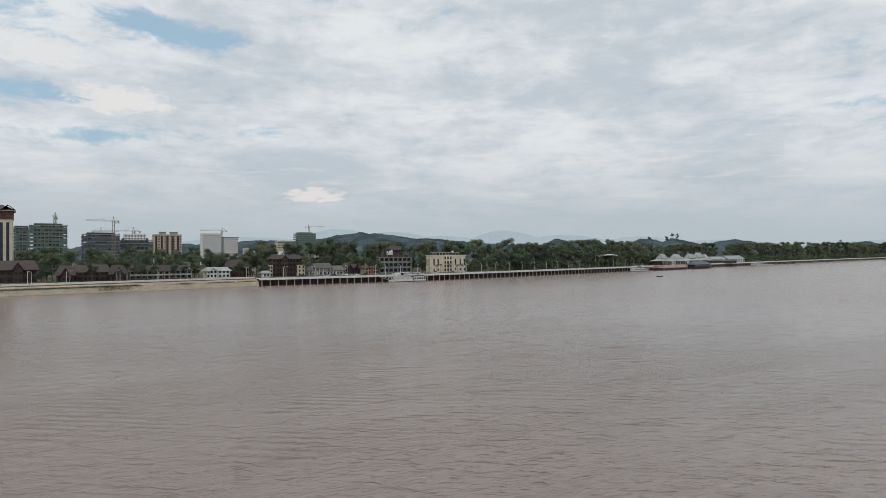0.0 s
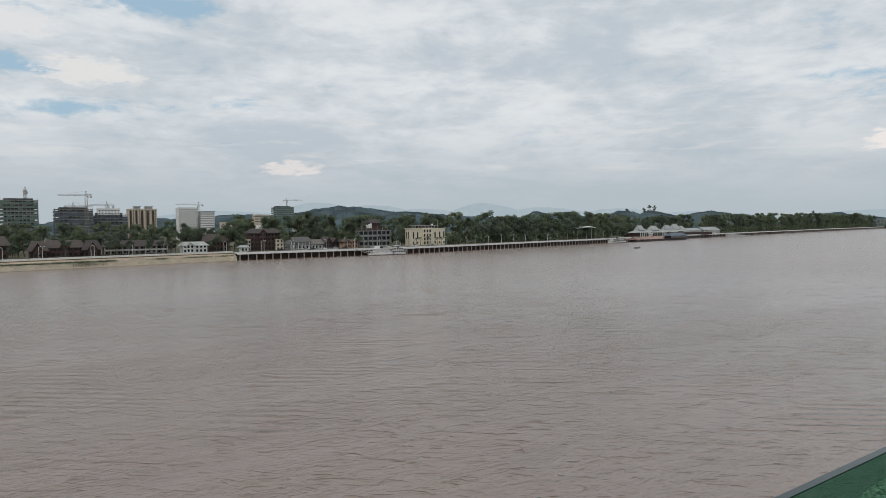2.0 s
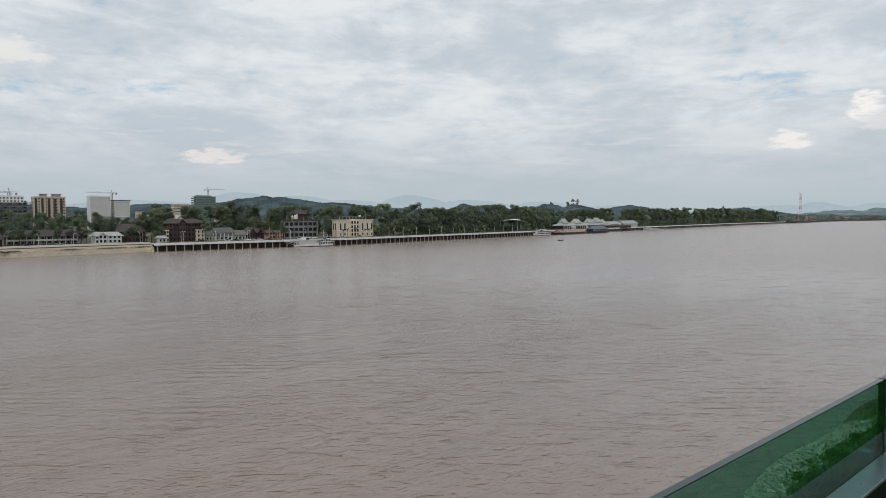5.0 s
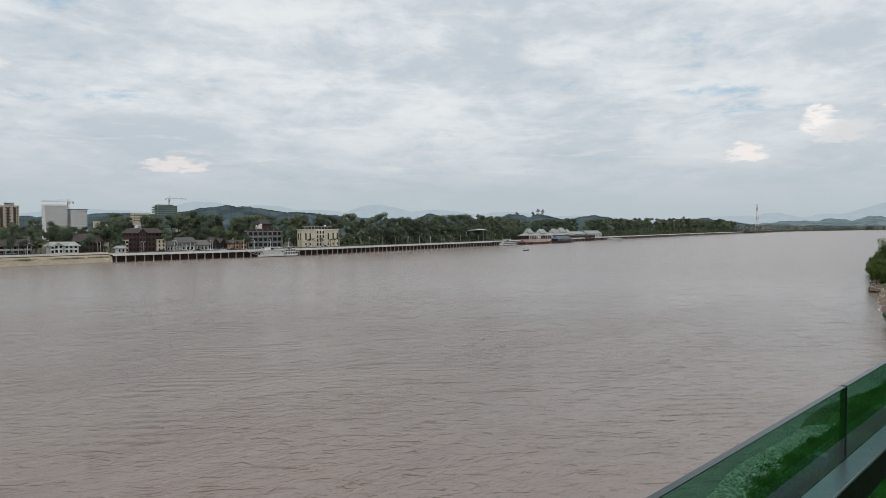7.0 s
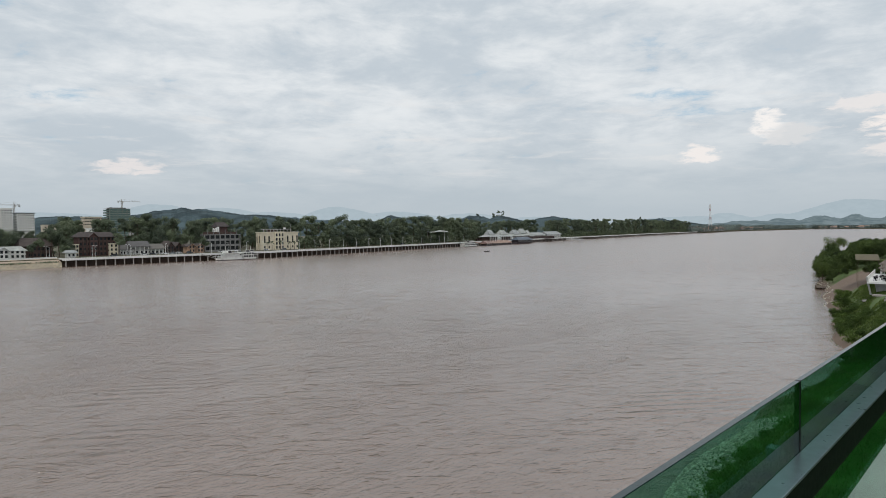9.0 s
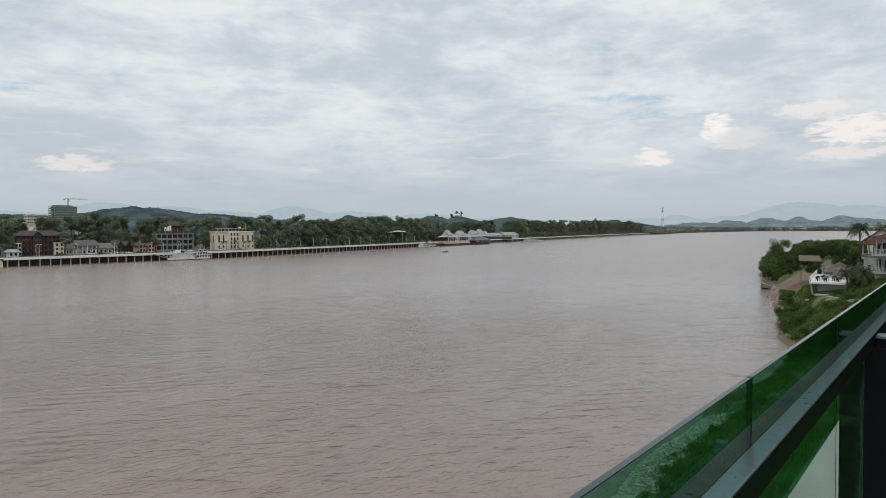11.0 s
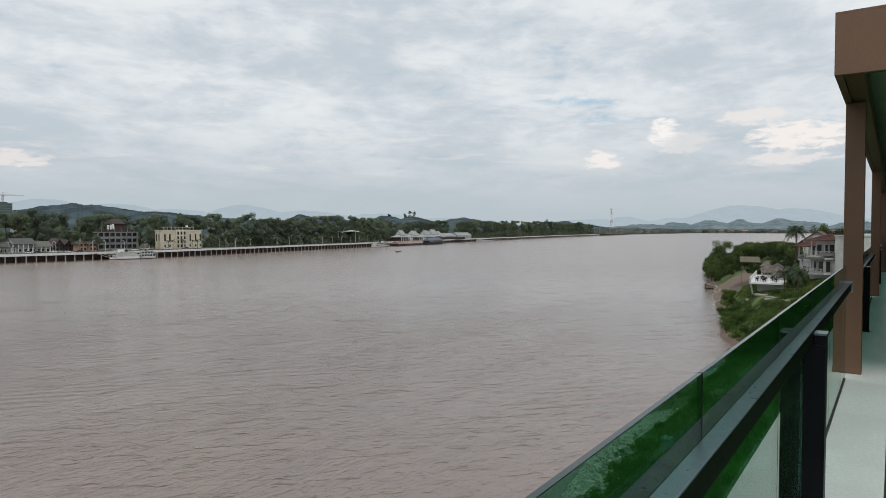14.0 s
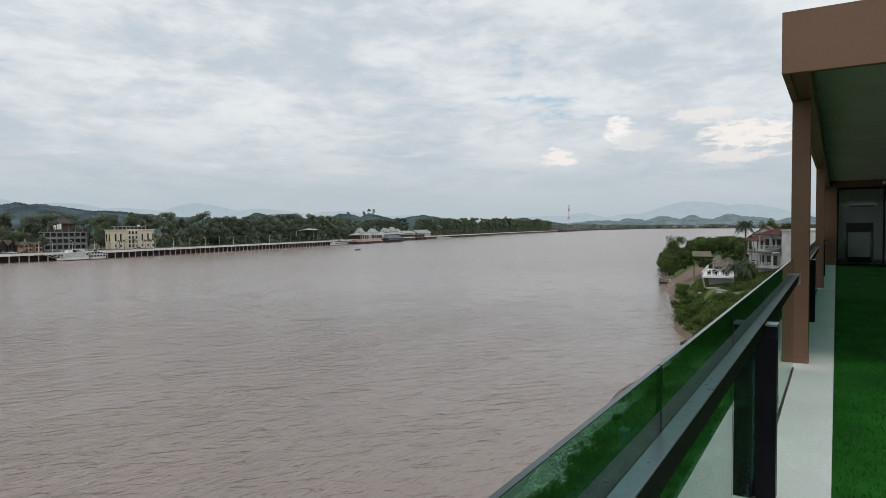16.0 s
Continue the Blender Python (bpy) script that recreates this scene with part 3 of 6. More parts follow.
def balustrade(x_joints, label):
    ob = thing("glass_balustrade", label, "balustrade", (0, 0, 0))
    for a, b in zip(x_joints, x_joints[1:]):
        g = part("glass_pane", box(a + 0.007, b - 0.007, -0.005, 0.005, K + 0.014, K + 1.10), GLASS, ob, "green tinted glass")
        part("edge_strip", box(a + 0.007, b - 0.007, -0.0055, 0.0055, K + 1.10, K + 1.102), EDGE, g, "polished glass edge")
        part("joint_seal", box(b - 0.006, b + 0.006, -0.0052, 0.0052, K + 0.014, K + 1.102), BLACK, ob, "black joint strip")
    part("base_channel", box(x_joints[0], x_joints[-1], -0.014, 0.014, K, K + 0.014), STEELDARK, ob, "black base channel", bevel=0.002)
    x1 = x_joints[-1]
    rail = part("handrail", box(x_joints[0], x1 - 0.05, -0.048, -0.0055, K + RAIL_LOW, K + RAIL_TOP - 0.006), RAILBLACK, ob, "black box handrail", bevel=0.002)
    part("top_plate", box(x_joints[0], x1 - 0.05, -0.050, -0.0055, K + RAIL_TOP - 0.006, K + RAIL_TOP), RAILTOP, rail, "top plate in blue-grey painted sky sheen", bevel=0.002)
    part("end_bracket", Solid().box(x1 - 0.10, x1 + 0.035, -0.060, -0.008, K + RAIL_TOP + 0.001, K + RAIL_TOP + 0.009).box(x1 + 0.022, x1 + 0.034, -0.060, -0.008, K + RAIL_TOP - 0.10, K + RAIL_TOP), STEEL, rail, "steel wall bracket")
    return ob


def support(x):
    """A broad flat black post under the handrail; its cap plate carries painted sky sheen."""
    ob = thing("balustrade_post", "broad black powder-coated post under the handrail", "post", (x, -0.045, K), group="posts of the balustrade")
    part("shaft", Solid().box(-0.06, 0.05, -0.060, 0.0375, 0.0, 0.866).box(-0.06, 0.05, -0.060, -0.0065, 0.866, 0.914), BLACK, ob, bevel=0.003)
    part("cap_plate", box(-0.064, 0.054, -0.063, -0.0065, 0.914, 0.924), RAILTOP, ob, "cap plate in grey painted sky sheen")
    # added outside the glass to stand for the post's dark mirror image
    part("outer_plate", box(-0.06, 0.05, 0.051, 0.064, -0.2, 0.88), BLACK, ob, "black plate standing for the post's reflection in the glass", bevel=0.003)
    return ob


EDGE = material("polished_glass_edge", (0.03, 0.05, 0.055), 0.16, 0.0, 0.1, 2.0, spec=0.25)
balustrade(JOINTS, "green tinted glass balustrade with a steel handrail")
balustrade([11.24 + 1.24 * i for i in range(8)], "glass balustrade between the bronze columns")
balustrade([20.46 + 1.16 * i for i in range(9)], "glass balustrade by the end wall")
for x in (-4.6, 1.27, 7.16, 14.3, 24.0):
    support(x)


def column(x):
    ob = thing("column", "square bronze-clad canopy column on the kerb", "column", (x, -0.062, K), group="columns of the canopy")
    part("shaft", box(0, 0.20, -0.064, 0.104, 0.0, 2.70), BRONZE, ob, bevel=0.004)
    part("skirting", box(-0.004, 0.204, -0.068, 0.108, 0.002, 0.055), BRONZE, ob, bevel=0.002)
    return ob


for x in (10.98, 20.18):
    column(x)

canopy = thing("canopy", "bronze-clad roof canopy with a pale soffit", "canopy", (0, 0, K))
CX, CY = 9.56, 0.05
part("end_fascia", box(CX, CX + 0.06, -7.2, CY, 2.70, 3.19), BRONZE, canopy, bevel=0.004)
part("side_fascia", box(CX + 0.06, 31.4, CY - 0.06, CY, 2.70, 3.19), BRONZE, canopy, bevel=0.004)
part("roof_sheet", box(CX, 31.4, -7.2, CY, 3.19, 3.21), BRONZE, canopy)
part("edge_beam", box(CX + 0.06, 31.4, CY - 0.20, CY - 0.06, 2.72, 3.1), BRONZE, canopy)
part("end_beam", box(CX + 0.06, CX + 0.16, -7.2, CY - 0.20, 2.72, 3.1), BRONZE, canopy)
structure("ceiling", box(CX + 0.06, 30.0, -7.2, CY - 0.20, K + 2.95, K + 2.99), SOFFIT, "pale grey-green soffit board", "ceiling")

# the glazed end wall with the exercise room behind
X = 29.9
structure("wall_end", Solid().box(X, X + 0.25, -0.37, 0.05, K - 0.06, K + 2.95).box(X, X + 0.25, -7.2, -0.37, K + 2.72, K + 2.95), BRONZE, "bronze-clad wall round the glass front", "wall")
door = thing("window_1", "dark glazed front with black frames", "window", (X, 0, K), kind="structure")
for y in (-0.37, -1.72, -3.3, -5.0, -7.15):
    part("frame_post", box(0.05, 0.14, y - 0.05, y, -0.02, 2.72), BLACK, door)
part("frame_sill", box(0.04, 0.15, -7.15, -0.37, -0.03, 0.05), BLACK, door)
part("frame_head", box(0.04, 0.15, -7.15, -0.37, 2.64, 2.72), BLACK, door)
for y, w in ((-0.42, 1.30), (-1.77, 1.53), (-3.35, 1.65), (-5.05, 2.1)):
    part("pane", box(0.09, 0.10, y - w, y, 0.05, 2.64), CLEAR, door, "grey reflecting glass")
structure("exercise_room_floor", box(X + 0.25, X + 5, -7.2, 0.0, K - 0.06, K - 0.02), BLACK, "dark rubber floor of the exercise room", "floor")
structure("exercise_room_wall", Solid().box(X + 5, X + 5.2, -7.2, 0.0, K - 0.06, K + 3.0).box(X + 0.25, X + 5, -0.2, 0.0, K - 0.06, K + 0.8).box(X + 0.25, X + 5, -0.2, 0.0, K + 2.5, K + 3.0).box(X + 0.25, X + 0.7, -0.2, 0.0, K + 0.8, K + 2.5).box(X + 4.4, X + 5, -0.2, 0.0, K + 0.8, K + 2.5), HOUSE, "plain pale inner walls of the exercise room", "wall")
structure("exercise_room_ceiling", box(X, X + 5.2, -7.2, 0.05, K + 3.0, K + 3.1), SOFFIT, "ceiling of the exercise room", "ceiling")


# assumed opening, added to bring daylight into the dark room
win2 = thing("window_2", "added river window that lights the exercise room", "window", (X, 0, K), kind="structure")
part("pane", box(0.7, 4.4, -0.12, -0.11, 0.8, 2.5), CLEAR, win2)
part("frame", Solid().box(0.7, 4.4, -0.15, -0.08, 0.8, 0.86).box(0.7, 4.4, -0.15, -0.08, 2.44, 2.5).box(2.5, 2.56, -0.15, -0.08, 0.86, 2.44), BLACK, win2)


def treadmill(x, y, turn):
    ob = thing("treadmill", "black treadmill behind the glass front", "treadmill", (x, y, K - 0.02), turn)
    part("running_deck", Solid().hexa(((-0.35, -0.9, 0.05), (0.35, -0.9, 0.05), (0.35, 0.9, 0.12), (-0.35, 0.9, 0.12)), ((-0.35, -0.9, 0.17), (0.35, -0.9, 0.17), (0.35, 0.9, 0.30), (-0.35, 0.9, 0.30))), BLACK, ob, bevel=0.02)
    part("belt", Solid().hexa(((-0.25, -0.85, 0.172), (0.25, -0.85, 0.172), (0.25, 0.7, 0.28), (-0.25, 0.7, 0.28)), ((-0.25, -0.85, 0.18), (0.25, -0.85, 0.18), (0.25, 0.7, 0.29), (-0.25, 0.7, 0.29))), VOID, ob, "dark rubber belt")
    for sx in (-0.38, 0.38):
        up = part("upright", Solid().tube((sx, 0.75, 0.1), (sx, 0.45, 1.25), 0.05, 0.045), STEELDARK, ob, "silver-grey upright")
        part("handle", Solid().tube((sx, 0.45, 1.15), (sx, -0.1, 1.0), 0.03), BLACK, up, smooth=True)
    con = part("console", Solid().hexa(((-0.42, 0.36, 1.15), (0.42, 0.36, 1.15), (0.42, 0.62, 1.2), (-0.42, 0.62, 1.2)), ((-0.42, 0.52, 1.5), (0.42, 0.52, 1.5), (0.42, 0.62, 1.5), (-0.42, 0.62, 1.5))), BLACK, ob, bevel=0.02)
    part("screen", Solid().hexa(((-0.2, 0.40, 1.26), (0.2, 0.40, 1.26), (0.2, 0.41, 1.26), (-0.2, 0.41, 1.26)), ((-0.2, 0.47, 1.44), (0.2, 0.47, 1.44), (0.2, 0.48, 1.44), (-0.2, 0.48, 1.44))), WINDOW, con)
    brace = part("incline_frame", Solid().hexa(((-0.45, -0.75, 0.2), (-0.40, -0.75, 0.2), (-0.40, -0.55, 0.2), (-0.45, -0.55, 0.2)), ((-0.45, 0.35, 1.0), (-0.40, 0.35, 1.0), (-0.40, 0.5, 1.0), (-0.45, 0.5, 1.0))), STEELDARK, ob)
    for i in range(8):
        u = 0.3 + 0.055 * i
        y, z = -0.65 + 1.08 * u, 0.2 + 0.8 * u
        part("lettering_bar", box(-0.455, -0.451, y - 0.02, y + 0.02, z - 0.03, z + 0.03), SHIPWHITE, brace, "white bar of unreadable lettering")
    return ob


treadmill(X + 1.2, -1.05, 90)
treadmill(X + 1.2, -3.4, 90)
ac = thing("air_conditioner", "white wall-mounted air conditioner in the exercise room", "air conditioner", (X + 5.0, -1.24, K + 2.12))
part("housing", box(-0.24, 0, -0.5, 0.5, 0, 0.30), SHIPWHITE, ac, bevel=0.03)
part("louvre", box(-0.25, -0.235, -0.44, 0.44, 0.02, 0.07), STEELDARK, ac, "grey outlet louvre")
lampx = thing("wall_lamp", "small round lamp on the bronze wall head", "lamp", (X, -1.72, K + 2.84))
part("housing", Solid().tube((-0.10, 0, 0), (0, 0, 0), 0.05, 0.06, 12), STEEL, lampx)
part("lens", Solid().tube((-0.112, 0, 0), (-0.10, 0, 0), 0.04, 0.045, 12), SHIPWHITE, lampx)


# ---- trees ----
def crown_mesh(name, seed, height, radius, leaves, size, mat, lobes=9, low=0.35, squash=0.8):
    """A ragged crown of leaf clumps gathered in several lobes."""
    r = random.Random(seed)
    s = Solid()
    centres = []
    for i in range(lobes):
        a, q = r.uniform(0, 6.28), radius * r.uniform(0.15, 0.72)
        z = height * r.uniform(low + 0.12, 0.90)
        q *= 1.15 - 0.6 * max(0, z / height - 0.55)
        centres.append((q * math.cos(a), q * math.sin(a), z, radius * r.uniform(0.30, 0.52) * (9 / lobes) ** 0.3))
    for i in range(leaves):
        cx, cy, cz, cr = r.choice(centres)
        d = Vector((r.gauss(0, 1), r.gauss(0, 1), r.gauss(0, 1))).normalized()
        p = Vector((cx, cy, cz)) + Vector((d.x, d.y, d.z * squash)) * cr * r.random() ** 0.35
        if p.z < height * 0.05:
            continue
        n = (d + Vector((r.uniform(-0.8, 0.8), r.uniform(-0.8, 0.8), r.uniform(-0.4, 1.0)))).normalized()
        u = n.orthogonal().normalized()
        u.rotate(Matrix.Rotation(r.uniform(0, 6.28), 3, n))
        w = n.cross(u)
        k = size * r.uniform(0.6, 1.4)
        s.face((p - u * k, p - w * k * 0.45 - n * k * 0.15, p + u * k, p + w * k * 0.5 + n * k * 0.2))
    return s.mesh(name, mat)


def trunk_mesh(name, seed, height, r0, limbs=5):
    r = random.Random(seed)
    s = Solid()
    p, rad = Vector((0, 0, -0.4)), r0
    for i in range(4):
        q = p + Vector((r.uniform(-0.03, 0.03) * height, r.uniform(-0.03, 0.03) * height, height * 0.19))
        s.tube(p, q, rad, rad * 0.78, 7)
        p, rad = q, rad * 0.78
        if i > 0:
            for _ in range(limbs // 2):
                a = r.uniform(0, 6.28)
                s.tube(p, p + Vector((math.cos(a) * 0.11 * height, math.sin(a) * 0.11 * height, 0.10 * height)), rad * 0.55, rad * 0.15, 5)
    return s.mesh(name, BARK)


def tree(name, label, seed, height, radius, leaves, size, mat, group="", low=0.35, lobes=9, category="tree", r0=None):
    ob = thing(name, label, category, group=group)
    part("trunk", trunk_mesh("trunk", seed, height, r0 or height * 0.018), BARK, ob, "grey-brown bark")
    part("crown", crown_mesh("crown", seed, height, radius, leaves, size, mat, lobes, low), mat, ob)
    return ob


def place(kinds, x, y, z, r, lo=0.85, hi=1.15):
    ob = copy_thing(r.choice(kinds), pose(x, y, z, 0, 0, r.uniform(0, 360)))
    k = r.uniform(lo, hi)
    ob.scale = (k * r.uniform(0.9, 1.1), k * r.uniform(0.9, 1.1), k)
    return ob


FAR_TREES = [tree("shore_tree", "tall dark green tree on the far bank", 20 + i, h, w, 5200, 0.40, LEAF, "trees along the far bank", lo, lobes)
             for i, (h, w, lo, lobes) in enumerate(((23, 7.5, 0.0, 18), (20, 8.5, -0.05, 18), (24, 6.5, 0.02, 17), (18, 7.5, -0.05, 16), (22, 6.5, -0.05, 16)))]
STREET_TREES = [tree("street_tree", "airy green street tree between the houses", 60 + i, h, w, 2300, 0.34, LEAF, "trees in the far town", lo, lobes)
                for i, (h, w, lo, lobes) in enumerate(((17, 5.5, 0.35, 8), (14, 5.0, 0.30, 8), (19, 5.0, 0.35, 9)))]
r = random.Random(11)
x = 296.0
while x < 1900:
    place(FAR_TREES, x, shore(x) + r.uniform(26, 42) + (10 if x < 330 else 0) + (34 if 600 < x < 860 else 0), LAND - 0.2, r, 1.06 + 0.30 * smooth(x, 700, 1600), 1.34 + 0.30 * smooth(x, 700, 1600))
    x += r.uniform(5, 8) * (1 + (x - 300) / 1300)
for _ in range(40):
    x = r.uniform(-30, 150)
    place(FAR_TREES, x, r.uniform(462, 560), LAND - 0.2, r, 0.70, 1.0)
for _ in range(52):
    x = r.uniform(150, 330)
    place(FAR_TREES, x, r.uniform(458, 540), LAND - 0.2, r, 0.95, 1.25)
for x, y in ((6, 421), (30, 420), (52, 424), (57, 430), (64, 427), (75, 428), (82, 430), (89, 424), (112, 428), (118, 432), (129, 425), (132, 427), (160, 424), (216, 424), (250, 424), (254, 427)):
    place(STREET_TREES, x, y, LAND - 0.2, r, 0.6, 0.85)
for x, y in ((5, 452), (11, 449), (8, 458), (49, 447), (58, 452), (62, 446), (70, 455), (76, 447), (84, 450), (92, 452), (98, 447), (104, 458), (108, 446), (127, 438), (131, 442), (125, 447), (165, 452), (172, 456), (180, 451), (188, 455), (196, 450), (203, 452), (211, 455), (216, 450), (252, 458), (256, 452), (34, 450), (41, 446)):
    place(STREET_TREES, x, y, LAND - 0.2, r, 0.85, 1.15)
# the woods behind, one mass
s = Solid()
tops = [[FAR_TREES[i].children[1].data.vertices[v].co.copy() for v in range(0, len(FAR_TREES[i].children[1].data.vertices))] for i in range(3)]
for _ in range(420):
    x = r.uniform(230, 1900)
    y = shore(x) + r.uniform(52, 190)
    k, c, sn = r.uniform(1.12, 1.36) + 0.28 * smooth(x, 700, 1600), math.cos(r.uniform(0, 6.28)), r.uniform(-1, 1)
    src = r.choice(tops)
    for q in range(0, len(src) - 3, 20):
        s.face([(x + 1.9 * k * (p.x - src[q].x) + k * src[q].x, y + 1.9 * k * (p.y - src[q].y) + k * src[q].y, LAND + k * src[q].z + 1.9 * k * (p.z - src[q].z)) for p in src[q:q + 4]])
# shrubs and shade plants under the row of trees
for _ in range(15000):
    x = 298 + 1600 * r.random() ** 1.3
    if 600 < x < 850:
        continue
    p = Vector((x, shore(x) + r.uniform(24, 34) + (10 if x < 330 else 0), LAND + 8.5 * r.random() ** 1.4))
    d = Vector((r.gauss(0, 1), r.gauss(0, 1), r.gauss(0, 1))).normalized() * 0.9
    e = Vector((r.gauss(0, 1), r.gauss(0, 1), r.gauss(0, 1))).normalized() * 0.9
    s.face((p - d, p - e, p + d, p + e))
structure("woods", s, LEAF, "dense dark green woods behind the far bank", "woods", kind="stuff")

# ---- far bank: embankment and pier promenade ----
emb = thing("embankment", "pale stone retaining wall at the far waterline", "embankment", kind="structure")
s = Solid()
xs = [-60 + 8 * i for i in range(23)] + [119]
for xa, xb in zip(xs, xs[1:]):
    ya, yb = shore(xa), shore(xb)
    s.hexa(((xa, ya + 0.4, -0.6), (xb, yb + 0.4, -0.6), (xb, yb + 3.4, -0.6), (xa, ya + 3.4, -0.6)), ((xa, ya + 0.9, 2.6), (xb, yb + 0.9, 2.6), (xb, yb + 3.4, 2.6), (xa, ya + 3.4, 2.6)))
part("wall_core", s, STONE, emb)
s = Solid()
for xa, xb in zip(xs, xs[1:]):
    ya, yb = shore(xa), shore(xb)
    s.hexa(((xa, ya + 1.4, 2.0), (xb, yb + 1.4, 2.0), (xb, yb + 8, 2.0), (xa, ya + 8, 2.0)), ((xa, ya + 1.4, 2.75), (xb, yb + 1.4, 2.75), (xb, yb + 8, 4.75), (xa, ya + 8, 4.75)))
part("sandy_slope", s, SAND, emb, "bare sandy slope")
block = box(-1.497, 1.497, -0.25, 0.25, 0.0, 1.03)
block_mesh = block.mesh("stone", STONE)
for row in range(3):
    for i in range(58):
        x = -58 + 3.0 * i + 1.5 * (row % 2)
        b = part("stone", block_mesh, STONE, emb)
        b.matrix_basis = pose(x, shore(x) + 0.35 + 0.14 * row + r.uniform(-0.03, 0.03), -0.35 + 1.0 * row + r.uniform(-0.06, 0.0), 0, 0, 10.2)
s = Solid()
for _ in range(2600):
    c = r.choice((-12, -6, -1, 4, 9, 13, 18, 24, 28, 33, 36, 38, 44, 48, 75, 92, 100, 112)) + r.gauss(0, 2.6)
    p = Vector((c, shore(c) + r.uniform(0.1, 2.2), 2.75 + r.uniform(-0.1, 0.6) - (r.uniform(0, 2.0) if 30 < c < 46 and r.random() < 0.35 else 0)))
    if p.z < 2.6:
        p.y = shore(c) + 0.1
    d = Vector((r.gauss(0, 1), r.gauss(0, 1), r.gauss(0, 1))).normalized() * 0.32
    e = Vector((r.gauss(0, 1), r.gauss(0, 1), r.gauss(0, 1))).normalized() * 0.32
    s.face((p - d, p - e, p + d, p + e))
structure("wall_creepers", s, LEAF, "green creepers along the stone wall", "plants", kind="stuff")
barrier = thing("road_barrier", "low white concrete barrier along the road", "barrier", kind="structure")
for i in range(13):
    x = -36 + 12 * i
    part("segment", box(x, x + 11.8, shore(x) + 13, shore(x) + 13.3, LAND - 0.1, LAND + 0.85), DECK, barrier)

pier = thing("promenade_pier", "long pale concrete promenade on piles", "pier", kind="structure")
s, fas, rail = Solid(), Solid(), Solid()
px_ = [119 + 9 * i for i in range(199)]
for xa, xb in zip(px_, px_[1:]):
    ya, yb = shore(xa), shore(xb)
    s.hexa(((xa, ya, 4.15), (xb, yb, 4.15), (xb, yb + 9, 4.15), (xa, ya + 9, 4.15)), ((xa, ya, LAND), (xb, yb, LAND), (xb, yb + 9, LAND), (xa, ya + 9, LAND)))
    fas.hexa(((xa, ya - 0.3, 3.55), (xb, yb - 0.3, 3.55), (xb, yb, 3.55), (xa, ya, 3.55)), ((xa, ya - 0.3, LAND + 0.35), (xb, yb - 0.3, LAND + 0.35), (xb, yb, LAND + 0.35), (xa, ya, LAND + 0.35)))
part("deck", s, DECK, pier)
part("edge_beam", fas, DECK, pier, "white-painted edge beam")
pile_mesh = Solid().tube((0, 0, -0.8), (0, 0, 4.2), 0.38, 0.38, 8).mesh("pile", PILE)
for i in range(150):
    x = 121 + 5.2 * i
    part("pile", pile_mesh, PILE, pier).matrix_basis = pose(x, shore(x) + 0.5, 0)
s = Solid()
for i in range(185):
    x = 901 + 5.4 * i
    s.tube((x, shore(x) + 0.5, -0.6), (x, shore(x) + 0.5, 4.2), 0.4, 0.4, 6)
tagged(part("far_piles", s, PILE, pier), kind="stuff")
s = Solid()
for xa, xb in zip(px_, px_[1:]):
    ya, yb = shore(xa) + 5.4, shore(xb) + 5.4
    s.hexa(((xa, ya, -0.5), (xb, yb, -0.5), (xb, yb + 0.4, -0.5), (xa, ya + 0.4, -0.5)), ((xa, ya, 4.14), (xb, yb, 4.14), (xb, yb + 0.4, 4.14), (xa, ya + 0.4, 4.14)))
part("rear_wall", s, SHADEWALL, pier, "earth wall under the deck, darkened as shade")


def street_lamp():
    ob = thing("street_lamp", "slim white street lamp on the far promenade", "street lamp", group="lamps along the far bank")
    part("pole", Solid().tube((0, 0, 0), (0, 0, 6.6), 0.10, 0.07, 8), LAMPWHITE, ob)
    arm = part("arm", Solid().tube((0, 0, 6.5), (0.4, 0, 6.9), 0.06, 0.06, 6).tube((0.4, 0, 6.9), (0.8, 0, 7.0), 0.06, 0.06, 6), LAMPWHITE, ob)
    part("lamp_head", box(0.6, 1.25, -0.16, 0.16, 6.92, 7.1), LAMPWHITE, arm)
    return ob


lamp = street_lamp()
lamp.matrix_basis = pose(-1, shore(-1) + 12, LAND - 0.1, 0, 0, 90)
for x in (0.6, 16, 17.6, 40, 41.6, 61, 78, 114, 115.6, 138, 139.6, 158, 159.6, 181, 182.6, 204, 212, 224, 238, 252):
    copy_thing(lamp, pose(x, shore(x) + 10.5, LAND - 0.1, 0, 0, r.choice((0, 180))))
for i in range(17):
    x = 268 + 17.0 * i
    copy_thing(lamp, pose(x, shore(x) + 7.5, LAND - 0.1, 0, 0, 180 if i % 3 else 0))


# ---- far bank: buildings ----
def window_mesh(w, h, frame_mat, bars=1):
    """A frame with reveals round a recessed pane, as one shell."""
    t = min(0.12, w * 0.12)
    s = Solid()
    rings = ((w / 2 + t, -t, h + t, 0.06), (w / 2 + t, -t, h + t, -0.14), (w / 2, 0, h, -0.14), (w / 2, 0, h, -0.02))
    for hw, z0, z1, y in rings:
        s.v += [(-hw, y, z0), (hw, y, z0), (hw, y, z1), (-hw, y, z1)]
    for k in range(3):
        for i in range(4):
            j = (i + 1) % 4
            s.f.append((4 * k + i, 4 * k + j, 4 * k + 4 + j, 4 * k + 4 + i))
            s.mats.append(0)
    s.f.append((12, 13, 14, 15))
    s.mats.append(1)
    return s.mesh("window", frame_mat, WINDOW)


